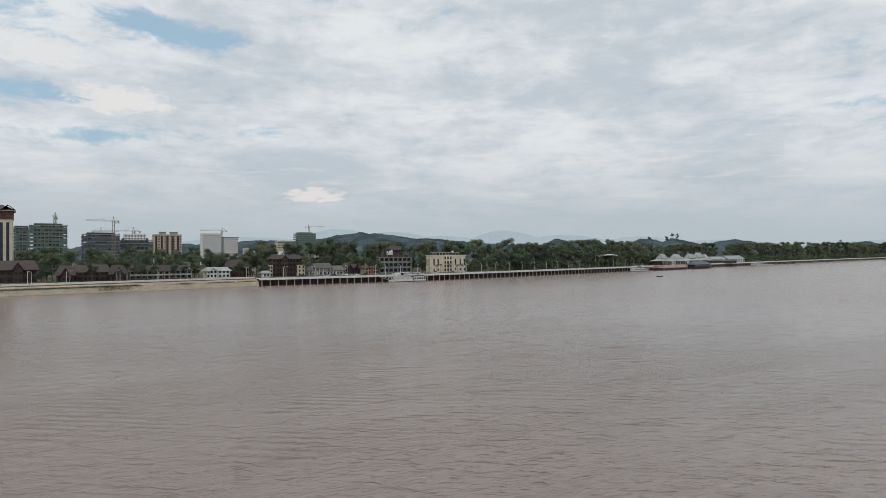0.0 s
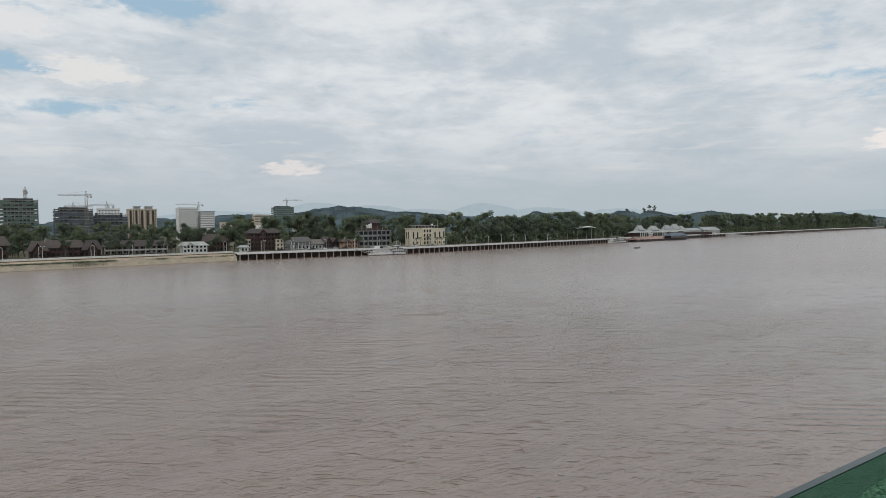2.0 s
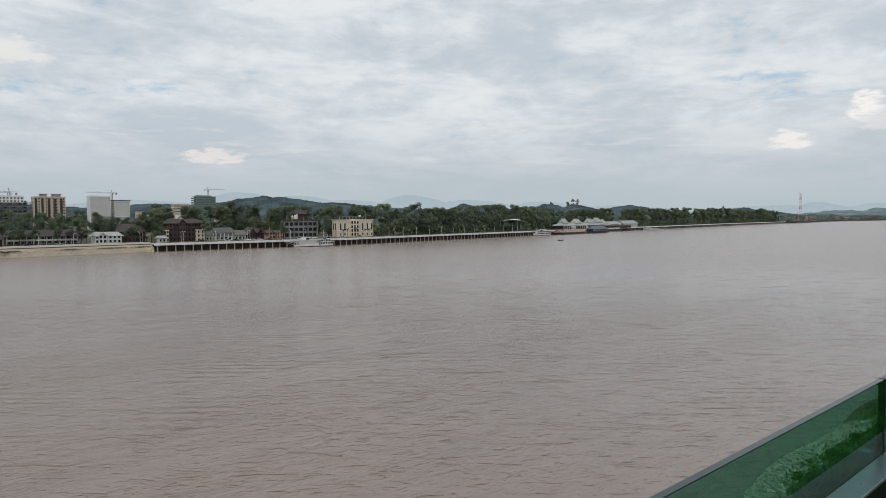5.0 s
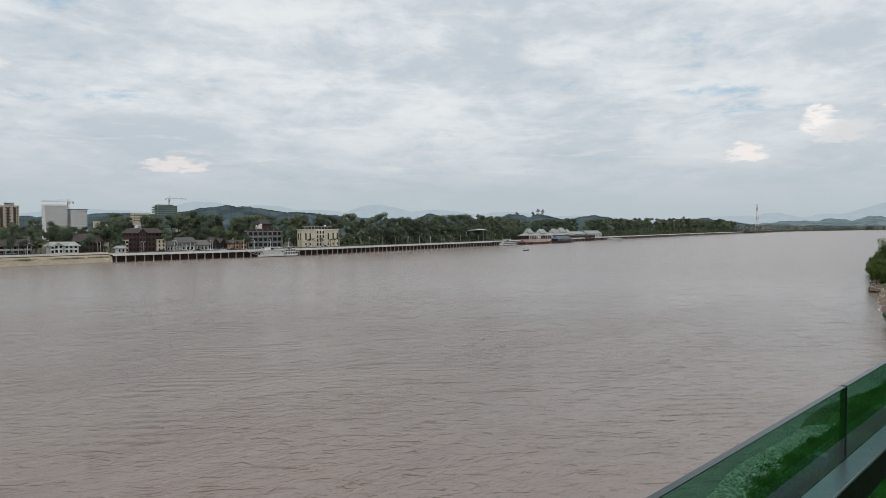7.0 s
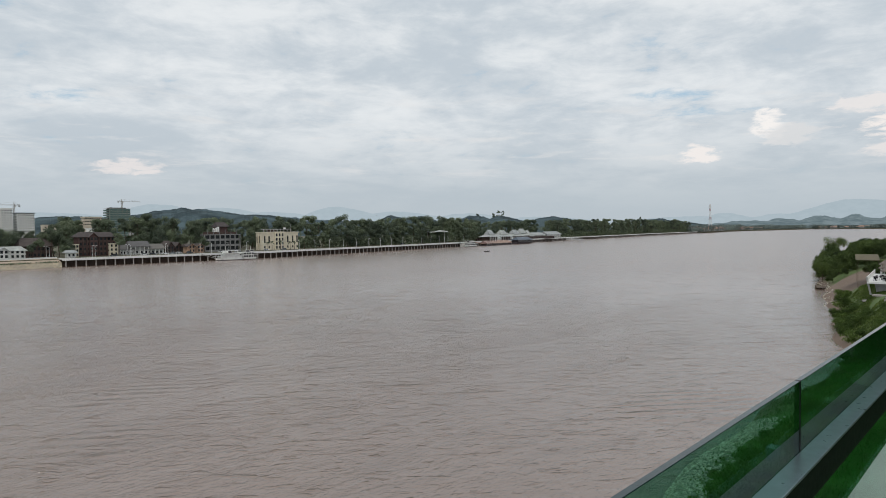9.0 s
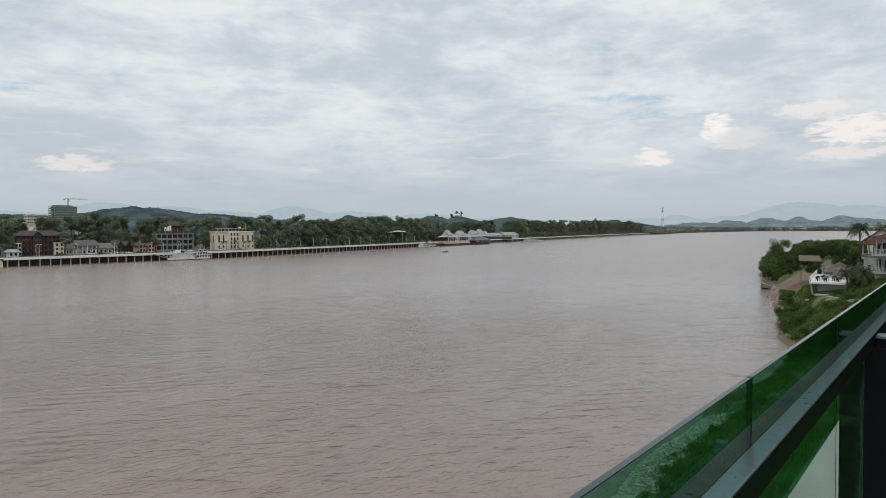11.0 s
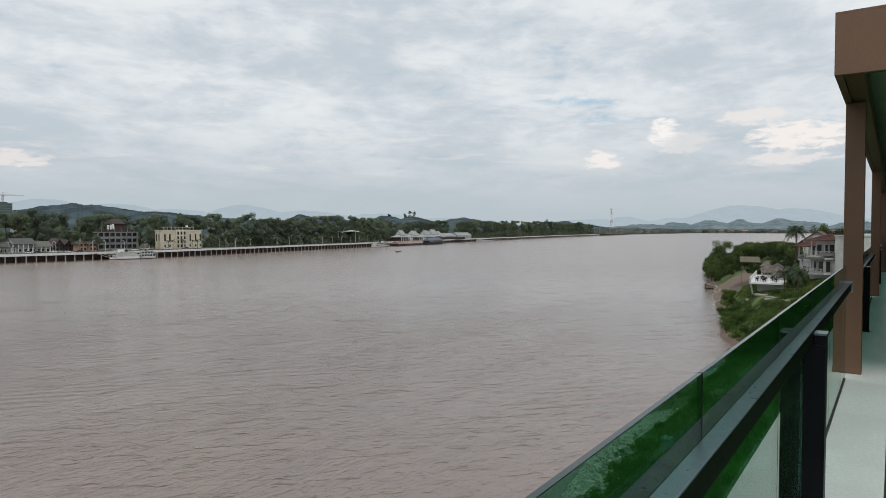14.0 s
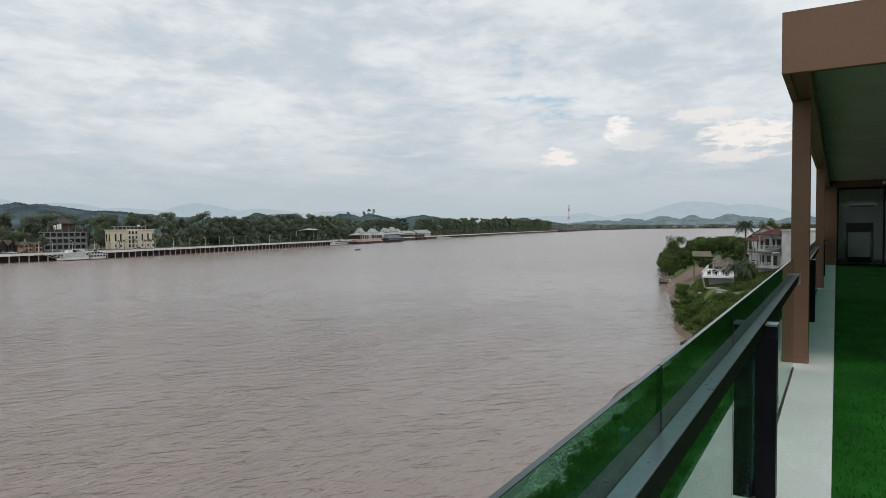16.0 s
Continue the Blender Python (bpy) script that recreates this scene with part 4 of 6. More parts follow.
def windows(ob, parent, width, z0, floors, storey, bays, ww, wh, frame_mat, sill=0.9, x0=0.0, y=0.0, side=0.0, skip=()):
    """A grid of windows on the front (and, if side is given, on the flank that faces upstream)."""
    me = window_mesh(ww, wh, frame_mat)
    for f in range(floors):
        for i in range(bays):
            if (f, i) in skip:
                continue
            part("window", me, None, parent).matrix_basis = pose(x0 + width * (i + 0.5) / bays, y - 0.05, z0 + f * storey + sill)
        if side:
            n = max(1, int(side / (width / bays)))
            for i in range(n):
                part("window", me, None, parent).matrix_basis = pose(x0 - 0.05, y + side * (i + 0.5) / n, z0 + f * storey + sill, 0, 0, -90)


def block_building(name, label, x0, x1, y, depth, top, floors, bays, wall, ww, wh, frame_mat=None, base=LAND - 0.2, parapet=0.9, category="building", side=True, extra=None):
    ob = thing(name, label, category, (x0, y, base))
    w, h = x1 - x0, top - base
    body = part("wall", Solid().box(0, w, 0, depth, 0, h - 0.3).box(-0.25, w + 0.25, -0.25, 0.15, h - 0.3, h + parapet).box(-0.25, 0.15, 0.15, depth, h - 0.3, h + parapet).box(w - 0.15, w + 0.25, 0.15, depth, h - 0.3, h + parapet).box(-0.25, w + 0.25, depth, depth + 0.3, h - 0.3, h + parapet), wall, ob)
    part("roof", box(0.15, w - 0.15, 0.15, depth, h - 0.3, h - 0.05), CONC, ob)
    windows(ob, body, w, 0, floors, h / floors, bays, ww, wh, frame_mat or wall, (h / floors - wh) * 0.5, side=depth if side else 0)
    if extra:
        extra(ob, w, h)
    return ob


def unfinished(name, label, x0, x1, y, depth, top, floors, bays, net, netted, base=LAND):
    """A tower in its concrete frame, hung with scaffold netting."""
    ob = thing(name, label, "construction site", (x0, y, base))
    w, h = x1 - x0, top - base
    st = h / floors
    part("core", box(w * 0.12, w * 0.88, depth * 0.25, depth * 0.9, 0, h + 1.8), VOID, ob, "core darkened for the shade in the open floors")
    for f in range(floors + 1):
        part("floor_slab", box(-0.6, w + 0.6, -0.6, depth, f * st - 0.45, f * st), CONC, ob)
    col = box(-0.35, 0.35, -0.35, 0.35, 0, h).mesh("column", CONC)
    for i in range(bays + 1):
        for yy in (0.1, depth * 0.5):
            part("column", col, CONC, ob).matrix_basis = pose(0.1 + (w - 0.2) * i / bays, yy, 0)
    q = random.Random(len(name) * 31 + int(abs(x0)))
    half = box(0.05, w / bays - 0.05, 0, 0.08, 0.0, st * 0.42).mesh("net_panel", net)
    full = box(0.05, w / bays - 0.05, 0, 0.08, 0.0, st * 0.86).mesh("net_panel", net)
    flank = box(0, 0.08, 0.1, depth / 4 - 0.1, 0.0, st * 0.5).mesh("net_panel", net)
    for f in range(floors):
        for i in range(bays):
            part("net_panel", full if q.random() < netted else half, net, ob).matrix_basis = pose(w * i / bays, -0.75, f * st)
        for i in range(4):
            part("net_panel", flank, net, ob).matrix_basis = pose(-0.75, depth * i / 4, f * st)
    poles = Solid()
    for i in range(0, bays * 2 + 1):
        x = w * i / (bays * 2)
        poles.box(x - 0.06, x + 0.06, -0.95, -0.83, 0, h + 1.6)
    part("scaffold_poles", poles, CRANE, ob, "steel scaffold poles")
    return ob


def tower_crane(x, y, top, base, left, right, turn=0.0):
    """A tower crane: lattice mast, jib, counter-jib, cab and tie rods."""
    ob = thing("tower_crane", "tall lattice tower crane over a building site", "crane", (x, y, base), turn, "cranes over the far town")
    h = top - base - 4.5
    m = Solid()
    n = int(h / 3)
    for sx in (-0.9, 0.9):
        for sy in (-0.9, 0.9):
            m.box(sx - 0.16, sx + 0.16, sy - 0.16, sy + 0.16, 0, h)
    for i in range(n):
        z = h * i / n
        m.tube((-0.9, -0.9, z), (0.9, -0.9, z + h / n), 0.09, n=4).tube((-0.9, 0.9, z), (0.9, 0.9, z + h / n), 0.09, n=4)
    part("mast", m, CRANE, ob)
    j = Solid()
    for a, b in ((0, -left), (0, right)):
        j.tube((a, -0.5, h), (b, -0.5, h), 0.17, n=4).tube((a, 0.5, h), (b, 0.5, h), 0.17, n=4)
        j.tube((a, 0, h + 1.3), (b, 0, h + 1.0), 0.15, n=4)
        k = max(3, int(abs(b) / 2))
        for i in range(k):
            j.tube((b * i / k, -0.5, h), (b * (i + 0.5) / k, 0, h + 1.2), 0.08, n=4).tube((b * (i + 0.5) / k, 0, h + 1.2), (b * (i + 1) / k, 0.5, h), 0.08, n=4)
    part("jib", j, CRANE, ob)
    part("counterweight", box(right * 0.72 if right < left else -left * 0.95, right * 0.97 if right < left else -left * 0.72, -0.7, 0.7, h - 2.0, h), CONC, ob)
    part("cab", box(0.9, 2.6, -0.9, 0.9, h - 2.2, h - 0.2), SHIPWHITE, ob)
    part("apex", Solid().tube((-0.8, 0, h), (0, 0, h + 4.5), 0.2, n=4).tube((0.8, 0, h), (0, 0, h + 4.5), 0.2, n=4), CRANE, ob)
    part("tie_rod", Solid().tube((0, 0, h + 4.4), (-left * 0.7, 0, h + 1.1), 0.07, n=4), CRANE, ob)
    part("tie_rod", Solid().tube((0, 0, h + 4.4), (right * 0.8, 0, h + 1.1), 0.07, n=4), CRANE, ob)
    return ob


# grand hotel tower
ob = thing("hotel_tower", "cream hotel tower with brown roof and dark glazing", "tower", (-34, 480, LAND))
body = part("wall", box(0, 24, 0, 20, 0, 38), RENDER, ob)
for i in range(7):
    part("glazing_strip", box(1.0 + 3.3 * i, 2.6 + 3.3 * i, -0.15, 0.2, 4, 36), WINDOW, body, "tall dark glazing strip")
part("upper_band", box(-0.3, 24.3, -0.4, 20.3, 38, 43), REDWOOD, ob, "brown panelled top storey")
part("cornice", box(-1.2, 25.2, -1.2, 21.2, 43, 43.8), RENDER, ob)
part("roof", Solid().roof(-1.5, 25.5, -1.5, 21.5, 43.8, 47.5, 7), ROOFBROWN, ob)
part("gable", Solid().roof(18, 25.6, -2.0, 6, 43.9, 47.0, 0, "y"), ROOFBROWN, ob)
unfinished("unfinished_tower", "unfinished tower behind green scaffold netting", -18, -3.5, 760, 18, 48.7, 13, 5, NET, 0.2)
unfinished("unfinished_tower", "large unfinished tower wrapped in green netting", -3, 26, 680, 24, 47.9, 13, 10, NET, 0.16)
unfinished("unfinished_block", "dark grey building shell under scaffolding", 40, 71, 700, 22, 40.8, 11, 9, DARKNET, 0.35)
unfinished("unfinished_block", "dark building shell with pale top storey", 73, 104, 720, 22, 36.0, 9, 8, DARKNET, 0.4)
block_building("rooftop_storey", "pale storey on the unfinished block", 78, 98, 725, 10, 41.5, 2, 7, WHITE, 1.4, 1.3, base=35.9)


def crown_blocks(ob, w, h):
    for a, b in ((0.2, 0.42), (0.60, 0.86)):
        part("lift_house", box(w * a, w * b, 2, 8, h + 0.3, h + 3.2), CONC, ob)
        part("canopy", box(w * a - 0.6, w * b + 0.6, 1.2, 8.6, h + 3.2, h + 3.7), CONC, ob)
    for i in range(5):
        part("dark_strip", box(w * (0.03 + 0.2 * i), w * (0.105 + 0.2 * i), -0.2, 0.1, 1, h - 1), BROWNWOOD, ob, "dark brown vertical strip")


block_building("apartment_tower", "beige apartment tower with dark brown strips", 111, 139, 760, 16, 42.3, 13, 9, BEIGE, 1.2, 1.4, extra=crown_blocks)
block_building("apartment_tower", "white apartment tower with rows of windows", 201, 226, 950, 18, 50.0, 15, 8, WHITE, 1.7, 1.5, parapet=1.6)
block_building("apartment_tower", "white apartment tower with dark cornice", 231, 250, 950, 18, 44.0, 12, 7, WHITE, 1.6, 1.5, extra=lambda ob, w, h: part("cornice", box(-1, w + 1, -1, 19, h + 1.2, h + 2.0), VOID, ob))
unfinished("unfinished_tower", "distant tower hung with green netting", 412, 446, 1150, 25, 60.5, 14, 8, NET, 0.97)
block_building("apartment_block", "distant beige apartment block", 341, 366, 1050, 15, 43.0, 9, 10, BEIGE, 1.8, 1.4)
block_building("apartment_block", "distant low beige apartment block", 318, 336, 1040, 15, 35.8, 8, 9, BEIGE, 1.8, 1.4)
for i in range(7):
    x = 240 + 16 * i + r.uniform(-4, 4)
    block_building("town_house", "small pale house in the far town", x, x + r.uniform(9, 15), 900 + r.uniform(-40, 40), 12, r.uniform(22, 30), 5, 4, r.choice((WHITE, BEIGE, CONC)), 1.6, 1.3, side=False)
tower_crane(17, 690, 60.5, 47.9, 4, 3, 60)
tower_crane(65, 690, 57.5, LAND, 23, 5)
tower_crane(56.5, 722, 48.5, 40.8, 8, 16)
tower_crane(88, 740, 50.0, 36.0, 16, 7)
tower_crane(232.5, 970, 60.5, LAND, 31, 7)
tower_crane(436.5, 1160, 77.5, 60.5, 7, 31)


def town_hall(name, label, x0, x1, y, depth, eave, ridge_z, wall, roof, floors, bays, gables=(), hip=2.5, base=LAND - 0.2, trim=None):
    """A long timbered house under a steep tiled roof, with cross gables and a veranda."""
    ob = thing(name, label, "house", (x0, y, base))
    w, he, hr = x1 - x0, eave - base, ridge_z - base
    body = part("wall", box(0, w, 0, depth, 0, he), wall, ob)
    part("roof", Solid().roof(-1.2, w + 1.2, -1.4, depth + 1.4, he - 0.2, hr, hip), roof, ob)
    for g in gables:
        top = he + (hr - he) * 0.72
        gb = part("gable_wall", Solid().box(g - 2.2, g + 2.2, -1.6, 2, 0, he).hexa(((g - 2.2, -1.6, he), (g + 2.2, -1.6, he), (g + 2.2, 2, he), (g - 2.2, 2, he)), ((g - 0.1, -1.6, top), (g + 0.1, -1.6, top), (g + 0.1, 2, top), (g - 0.1, 2, top))), wall, ob)
        part("gable_roof", Solid().roof(g - 3.0, g + 3.0, -2.4, depth * 0.5, he - 0.5, top + 0.35, 0, "y"), roof, gb)
        part("bargeboard", Solid().tube((g - 3.0, -2.45, he - 0.55), (g, -2.45, top + 0.3), 0.13, 0.10, 4).tube((g + 3.0, -2.45, he - 0.55), (g, -2.45, top + 0.3), 0.13, 0.10, 4), trim or wall, gb)
        part("finial", Solid().tube((g, -2.45, top + 0.2), (g, -2.45, top + 1.1), 0.09, 0.03, 5), roof, gb)
        for f in range(floors):
            for dx in (-1.1, 1.1):
                part("window", window_mesh(1.3, 1.6, trim or wall), None, gb).matrix_basis = pose(g + dx, -1.65, f * he / floors + 0.9)
    windows(ob, body, w, 0, floors, he / floors, bays, min(1.6, w / bays * 0.5), 1.5, trim or wall, 0.8)
    post = box(-0.14, 0.14, -0.14, 0.14, 0, he - 0.2).mesh("veranda_post", trim or wall)
    for i in range(bays + 1):
        part("veranda_post", post, None, ob).matrix_basis = pose(0.2 + (w - 0.4) * i / bays, -1.1, 0)
    for f in range(1, floors):
        part("veranda_rail", box(0, w, -1.25, -1.1, f * he / floors - 0.15, f * he / floors + 0.75), trim or wall, ob)
    return ob


town_hall("timber_house", "dark brown timber house with steep tiled roof", -34, 3, 432, 14, 12.0, 17.0, BROWNWOOD, ROOFBROWN, 2, 10, (28,))
town_hall("timber_house", "dark timber shop row with tiled roof", 20, 40, 430, 11, 10.0, 14.2, BROWNWOOD, ROOFBROWN, 2, 7, (10,), trim=REDWOOD)
for x in (12.5, 39.5):
    town_hall("gabled_pavilion", "dark timber pavilion with a steep gable", x, x + 8.5, 424, 9, 8.6, 13.8, BROWNWOOD, ROOFBROWN, 1, 3, (4.2,), trim=REDWOOD)
town_hall("timber_house", "long brown-roofed shop row behind trees", 51, 87, 436, 9, 9.6, 13.2, BROWNWOOD, ROOFBROWN, 2, 11, (), trim=HOUSE)
town_hall("timber_house", "dark brown shop house with layered roofs", 110, 126, 440, 12, 11.5, 16.2, BROWNWOOD, ROOFBROWN, 2, 5, (8,))
town_hall("villa", "small pale green and white villa", 94, 108.5, 425, 9, 9.4, 11.6, WHITE, ROOFPALE, 2, 6, (4.0,), hip=2.0)
town_hall("kiosk", "small white kiosk at the promenade", 127.5, 132, 416, 4, 7.6, 8.9, WHITE, ROOFPALE, 1, 2, hip=1.0)
town_hall("guesthouse", "red-brown four-storey guesthouse with gabled tiled roof", 138.2, 159.2, 430, 9, 16.6, 19.4, REDWOOD, ROOFBROWN, 4, 9, (8.0,), trim=BROWNWOOD)
for x0, x1 in ((134.2, 137.4), (155.0, 160.2)):
    block_building("stair_wing", "white-framed wing of the brown guesthouse", x0, x1, 427.5, 4, 12.0, 3, 2, RENDER, 1.1, 1.5, parapet=0.2, side=False)
for x0, x1, t0, t1 in ((161.8, 170, 8.2, 11.0), (168.5, 180, 10.0, 13.2), (179, 189.5, 8.2, 11.2)):
    town_hall("hall", "low grey-roofed hall with shop fronts", x0, x1, 430, 6, t0, t1, CONC, ROOFGREY, 1, 4, hip=0.5, trim=WHITE)
for x0, x1, t1 in ((192.5, 199, 13.0), (198, 204.5, 12.2)):
    town_hall("timber_house", "small brown house with steep gable", x0, x1, 434, 9, 8.8, t1, BROWNWOOD, ROOFBROWN, 2, 3, (3.5,))
town_hall("orange_house", "orange rendered house with two gables", 203.5, 214, 425, 5, 9.3, 10.8, ORANGE, ROOFBROWN, 2, 5, (3, 9), hip=0.3, trim=ORANGE)

# grey framed block with deep balconies
ob = thing("office_block", "grey concrete block with deep open balconies", "building", (220, 432, LAND - 0.2))
part("core", box(0.8, 27.2, 1.8, 6, 0, 12.0), WINDOW, ob, "dark glazed core")
for z in (0.0, 4.0, 8.0, 12.0):
    part("floor_slab", box(0, 28, 0, 6.5, z - 0.1, z + 0.5), DARKCONC, ob)
    if z < 12:
        part("balustrade", box(0.2, 27.8, 0.05, 0.2, z + 0.5, z + 1.4), DARKCONC, ob)
for i in range(8):
    part("pier", box(28 * i / 7.2, 28 * i / 7.2 + 0.5, -0.1, 0.8, 0, 12.4), DARKCONC, ob)
part("roof_screen", Solid().box(2, 26, 2, 6, 12.4, 14.2), BROWNWOOD, ob)
for i in range(6):
    part("roof_post", box(3 + 4.5 * i, 3.3 + 4.5 * i, 1.4, 1.7, 12.5, 16.0), DARKCONC, ob)
part("rust_roof", Solid().roof(15, 24.5, 10, 20, 18.2, 21.4, 1), ROOFBROWN, ob)
part("rear_storey", box(16, 23.5, 11, 19, 0.0, 18.2), REDWOOD, ob)
for i, x in enumerate((9.5, 11.5, 13.0)):
    tank = part("water_tank", Solid().tube((x, 5, 14.2), (x, 5, 16.6 + 0.5 * i), 0.7, 0.7, 10), SHIPWHITE, ob, "white roof tank")
    part("tank_lid", Solid().tube((x, 5, 16.6 + 0.5 * i), (x, 5, 17.0 + 0.5 * i), 0.7, 0.2, 10), SHIPWHITE, tank)

# cream hall with tall narrow windows
ob = thing("cream_hall", "cream rendered building with tall narrow windows", "building", (263.5, 430, LAND - 0.2))
body = part("wall", Solid().box(0, 33, 0, 7, 0, 13.2), RENDER, ob)
part("entrance_bay", Solid().box(11.5, 19.5, -1.2, 0, 0, 14.0), RENDER, ob)
tall = window_mesh(1.3, 5.2, RENDER, 0)
small = window_mesh(1.2, 1.8, RENDER, 0)
for x in (3.2, 7.0, 23.5, 28.0, 32.0):
    part("window", tall, None, body).matrix_basis = pose(x, -0.05, 5.6)
    part("window", small, None, body).matrix_basis = pose(x, -0.05, 1.4)
for x in (12.9, 15.5, 18.1):
    for z in (1.0, 4.0, 7.0, 10.4):
        part("window", window_mesh(1.5, 2.2, RENDER, 0), None, body).matrix_basis = pose(x, -1.25, z)
for i in range(2):
    part("window", tall, None, body).matrix_basis = pose(-0.05, 2.0 + 3.2 * i, 5.6, 0, 0, -90)
    part("buttress", box(-0.4, 0, 3.2 * i + 0.1, 3.2 * i + 0.6, 0, 12.4), RENDER, body)
part("cornice", box(-0.5, 33.5, -0.5, 7.5, 13.2, 13.8), RENDER, ob)
part("roof_pergola", Solid().box(4, 29, 3, 6.5, 15.6, 16.0), CONC, ob)
for i in range(9):
    part("pergola_post", box(4.2 + 3.0 * i, 4.6 + 3.0 * i, 3.2, 3.6, 13.8, 15.6), CONC, ob)
part("stair_head", box(9, 16, 4, 7, 13.8, 15.6), BROWNWOOD, ob)
part("roof_tank", Solid().tube((24, 5, 16.0), (24, 5, 17.2), 0.9, 0.9, 10), SHIPWHITE, ob)
part("antenna", Solid().tube((30, 6, 13.8), (30, 6, 20.5), 0.09, 0.05, 5), LAMPWHITE, ob)


def small_palm(x, y, h=7.0, n=13, reach=2.6, name="palm_tree", label="small palm beside the promenade", base=LAND - 0.2, seed=1):
    """A palm: ringed trunk and drooping feathered fronds."""
    q = random.Random(seed)
    ob = thing(name, label, "palm", (x, y, base), q.uniform(0, 360))
    tr = Solid()
    for i in range(6):
        tr.tube((0.03 * h * math.sin(i * 0.5), 0, h * i / 6), (0.03 * h * math.sin((i + 1) * 0.5), 0, h * (i + 1) / 6), 0.20 - 0.015 * i, 0.185 - 0.015 * i, 7)
    part("trunk", tr, BARK, ob)
    cx = 0.03 * h * math.sin(3.0)
    for k in range(n):
        a = 6.283 * k / n + q.uniform(-0.2, 0.2)
        rise = q.uniform(-0.1, 1.5)
        f = Solid()
        pts = []
        for i in range(9):
            u = i / 8
            d = reach * (u - 0.18 * u * u * (1 + rise))
            z = reach * (rise * u - (0.75 + 0.35 * rise) * u * u)
            pts.append(Vector((cx + d * math.cos(a), d * math.sin(a), h + z)))
        for i, (p0, p1) in enumerate(zip(pts, pts[1:])):
            side = Vector((-math.sin(a), math.cos(a), 0))
            wdt = reach * 0.26 * math.sin(math.pi * min(1, (i + 1.2) / 8.6)) + 0.02
            for sg in (-1, 1):
                for sub_ in (0.0, 0.5):
                    o = p0.lerp(p1, sub_)
                    tip = o + side * sg * wdt + (p1 - p0) * 0.9 - Vector((0, 0, wdt * 0.55))
                    f.face((o, o + (p1 - p0) * 0.42, tip))
            f.tube(p0, p1, 0.03, 0.025, 4)
        part("frond", f, PALM, ob)
    return ob


for i, x in enumerate((265.5, 269, 276, 284.5, 288, 297)):
    small_palm(x, 424 - 0.4 * i, 5.5 + 0.5 * (i % 3), 11, 2.6, seed=i)

# sail-shaped canopy among the trees
ob = thing("sail_canopy", "white sail-shaped canopy among the trees", "canopy", (494, shore(505) + 21, LAND))
s = Solid()
n = 8
for i in range(n + 1):
    for j in range(5):
        u, v = i / n, j / 4
        s.v.append((28 * u, 12 * v, 9.5 + 2.6 * math.sin(math.pi * (0.15 + 0.6 * u)) + 1.2 * math.sin(math.pi * v)))
for i in range(n):
    for j in range(4):
        a = i * 5 + j
        s.f.append((a, a + 5, a + 6, a + 1))
        s.mats.append(0)
sail = part("sail", s, SHIPWHITE, ob, smooth=True)
so = sail.modifiers.new("thick", "SOLIDIFY")
so.thickness = 0.15
for x in (1, 27):
    part("mast", Solid().tube((x, 6, 0), (x, 6, 11.5), 0.25, 0.15, 8), LAMPWHITE, ob)


def temple_roof(x0, x1, y, ridge_z, wall=CONC, roof=ROOFPALE):
    """A pavilion under a two-tiered steep roof with upturned ridge ends."""
    ob = thing("pavilion", "landing pavilion with tiered pale grey roof", "pavilion", (x0, y, LAND - 0.2), group="pavilions at the landing")
    w, h = x1 - x0, ridge_z - LAND
    part("wall", box(1.5, w - 1.5, 1, 15, 0, h * 0.40), BROWNWOOD, ob)
    low = part("lower_roof", Solid().roof(0, w, -1, 17, h * 0.36, h * 0.66, w * 0.34), roof, ob)
    part("upper_roof", Solid().roof(w * 0.24, w * 0.76, 3.0, 13.0, h * 0.58, h, w * 0.09), roof, low)
    for sx in (w * 0.33, w * 0.67):
        part("ridge_finial", Solid().tube((sx, 8, h - 0.2), (sx + (0.5 if sx > w / 2 else -0.5), 8, h + 1.2), 0.2, 0.05, 5), roof, ob)
    for i in range(6):
        part("post", box(1 + (w - 2.4) * i / 5, 1.4 + (w - 2.4) * i / 5, -0.8, -0.4, 0, h * 0.38), WHITE, ob)
    return ob


for x0, x1, z in ((617, 637, 17.8), (648, 674, 17.2), (687, 712, 17.6), (710, 735, 18.9), (736, 752, 16.4)):
    temple_roof(x0, x1, shore(x0) + 16, z)
for x0, x1, z in ((676, 684, 13.5), (640, 648, 13.0)):
    temple_roof(x0, x1, shore(x0) + 16, z)
town_hall("landing_hall", "long low pale-roofed landing hall", 755, 783, shore(770) + 14, 12, 10.0, 13.2, CONC, ROOFPALE, 1, 8, hip=1, trim=WHITE)
town_hall("landing_hall", "low grey-roofed landing hall under trees", 802, 838, shore(820) + 10, 12, 10.0, 14.2, CONC, ROOFPALE, 1, 9, hip=1, trim=WHITE)
block_building("terrace_base", "low brown base of the landing pavilions", 612, 785, shore(700) + 13, 5, 7.6, 1, 30, BROWNWOOD, 2.2, 1.4, parapet=0.2, side=False)
ramp_ = thing("landing_ramp", "sloping concrete landing ramp at the waterline", "ramp", (880, shore(880) - 2, 0), 10, kind="structure")
part("slab", Solid().hexa(((-30, -8, -0.5), (34, -8, -0.5), (34, 2, -0.5), (-30, 2, -0.5)), ((-30, -7, 3.6), (34, -7, 0.3), (34, 2, 0.4), (-30, 2, 4.2))), CONC, ramp_)


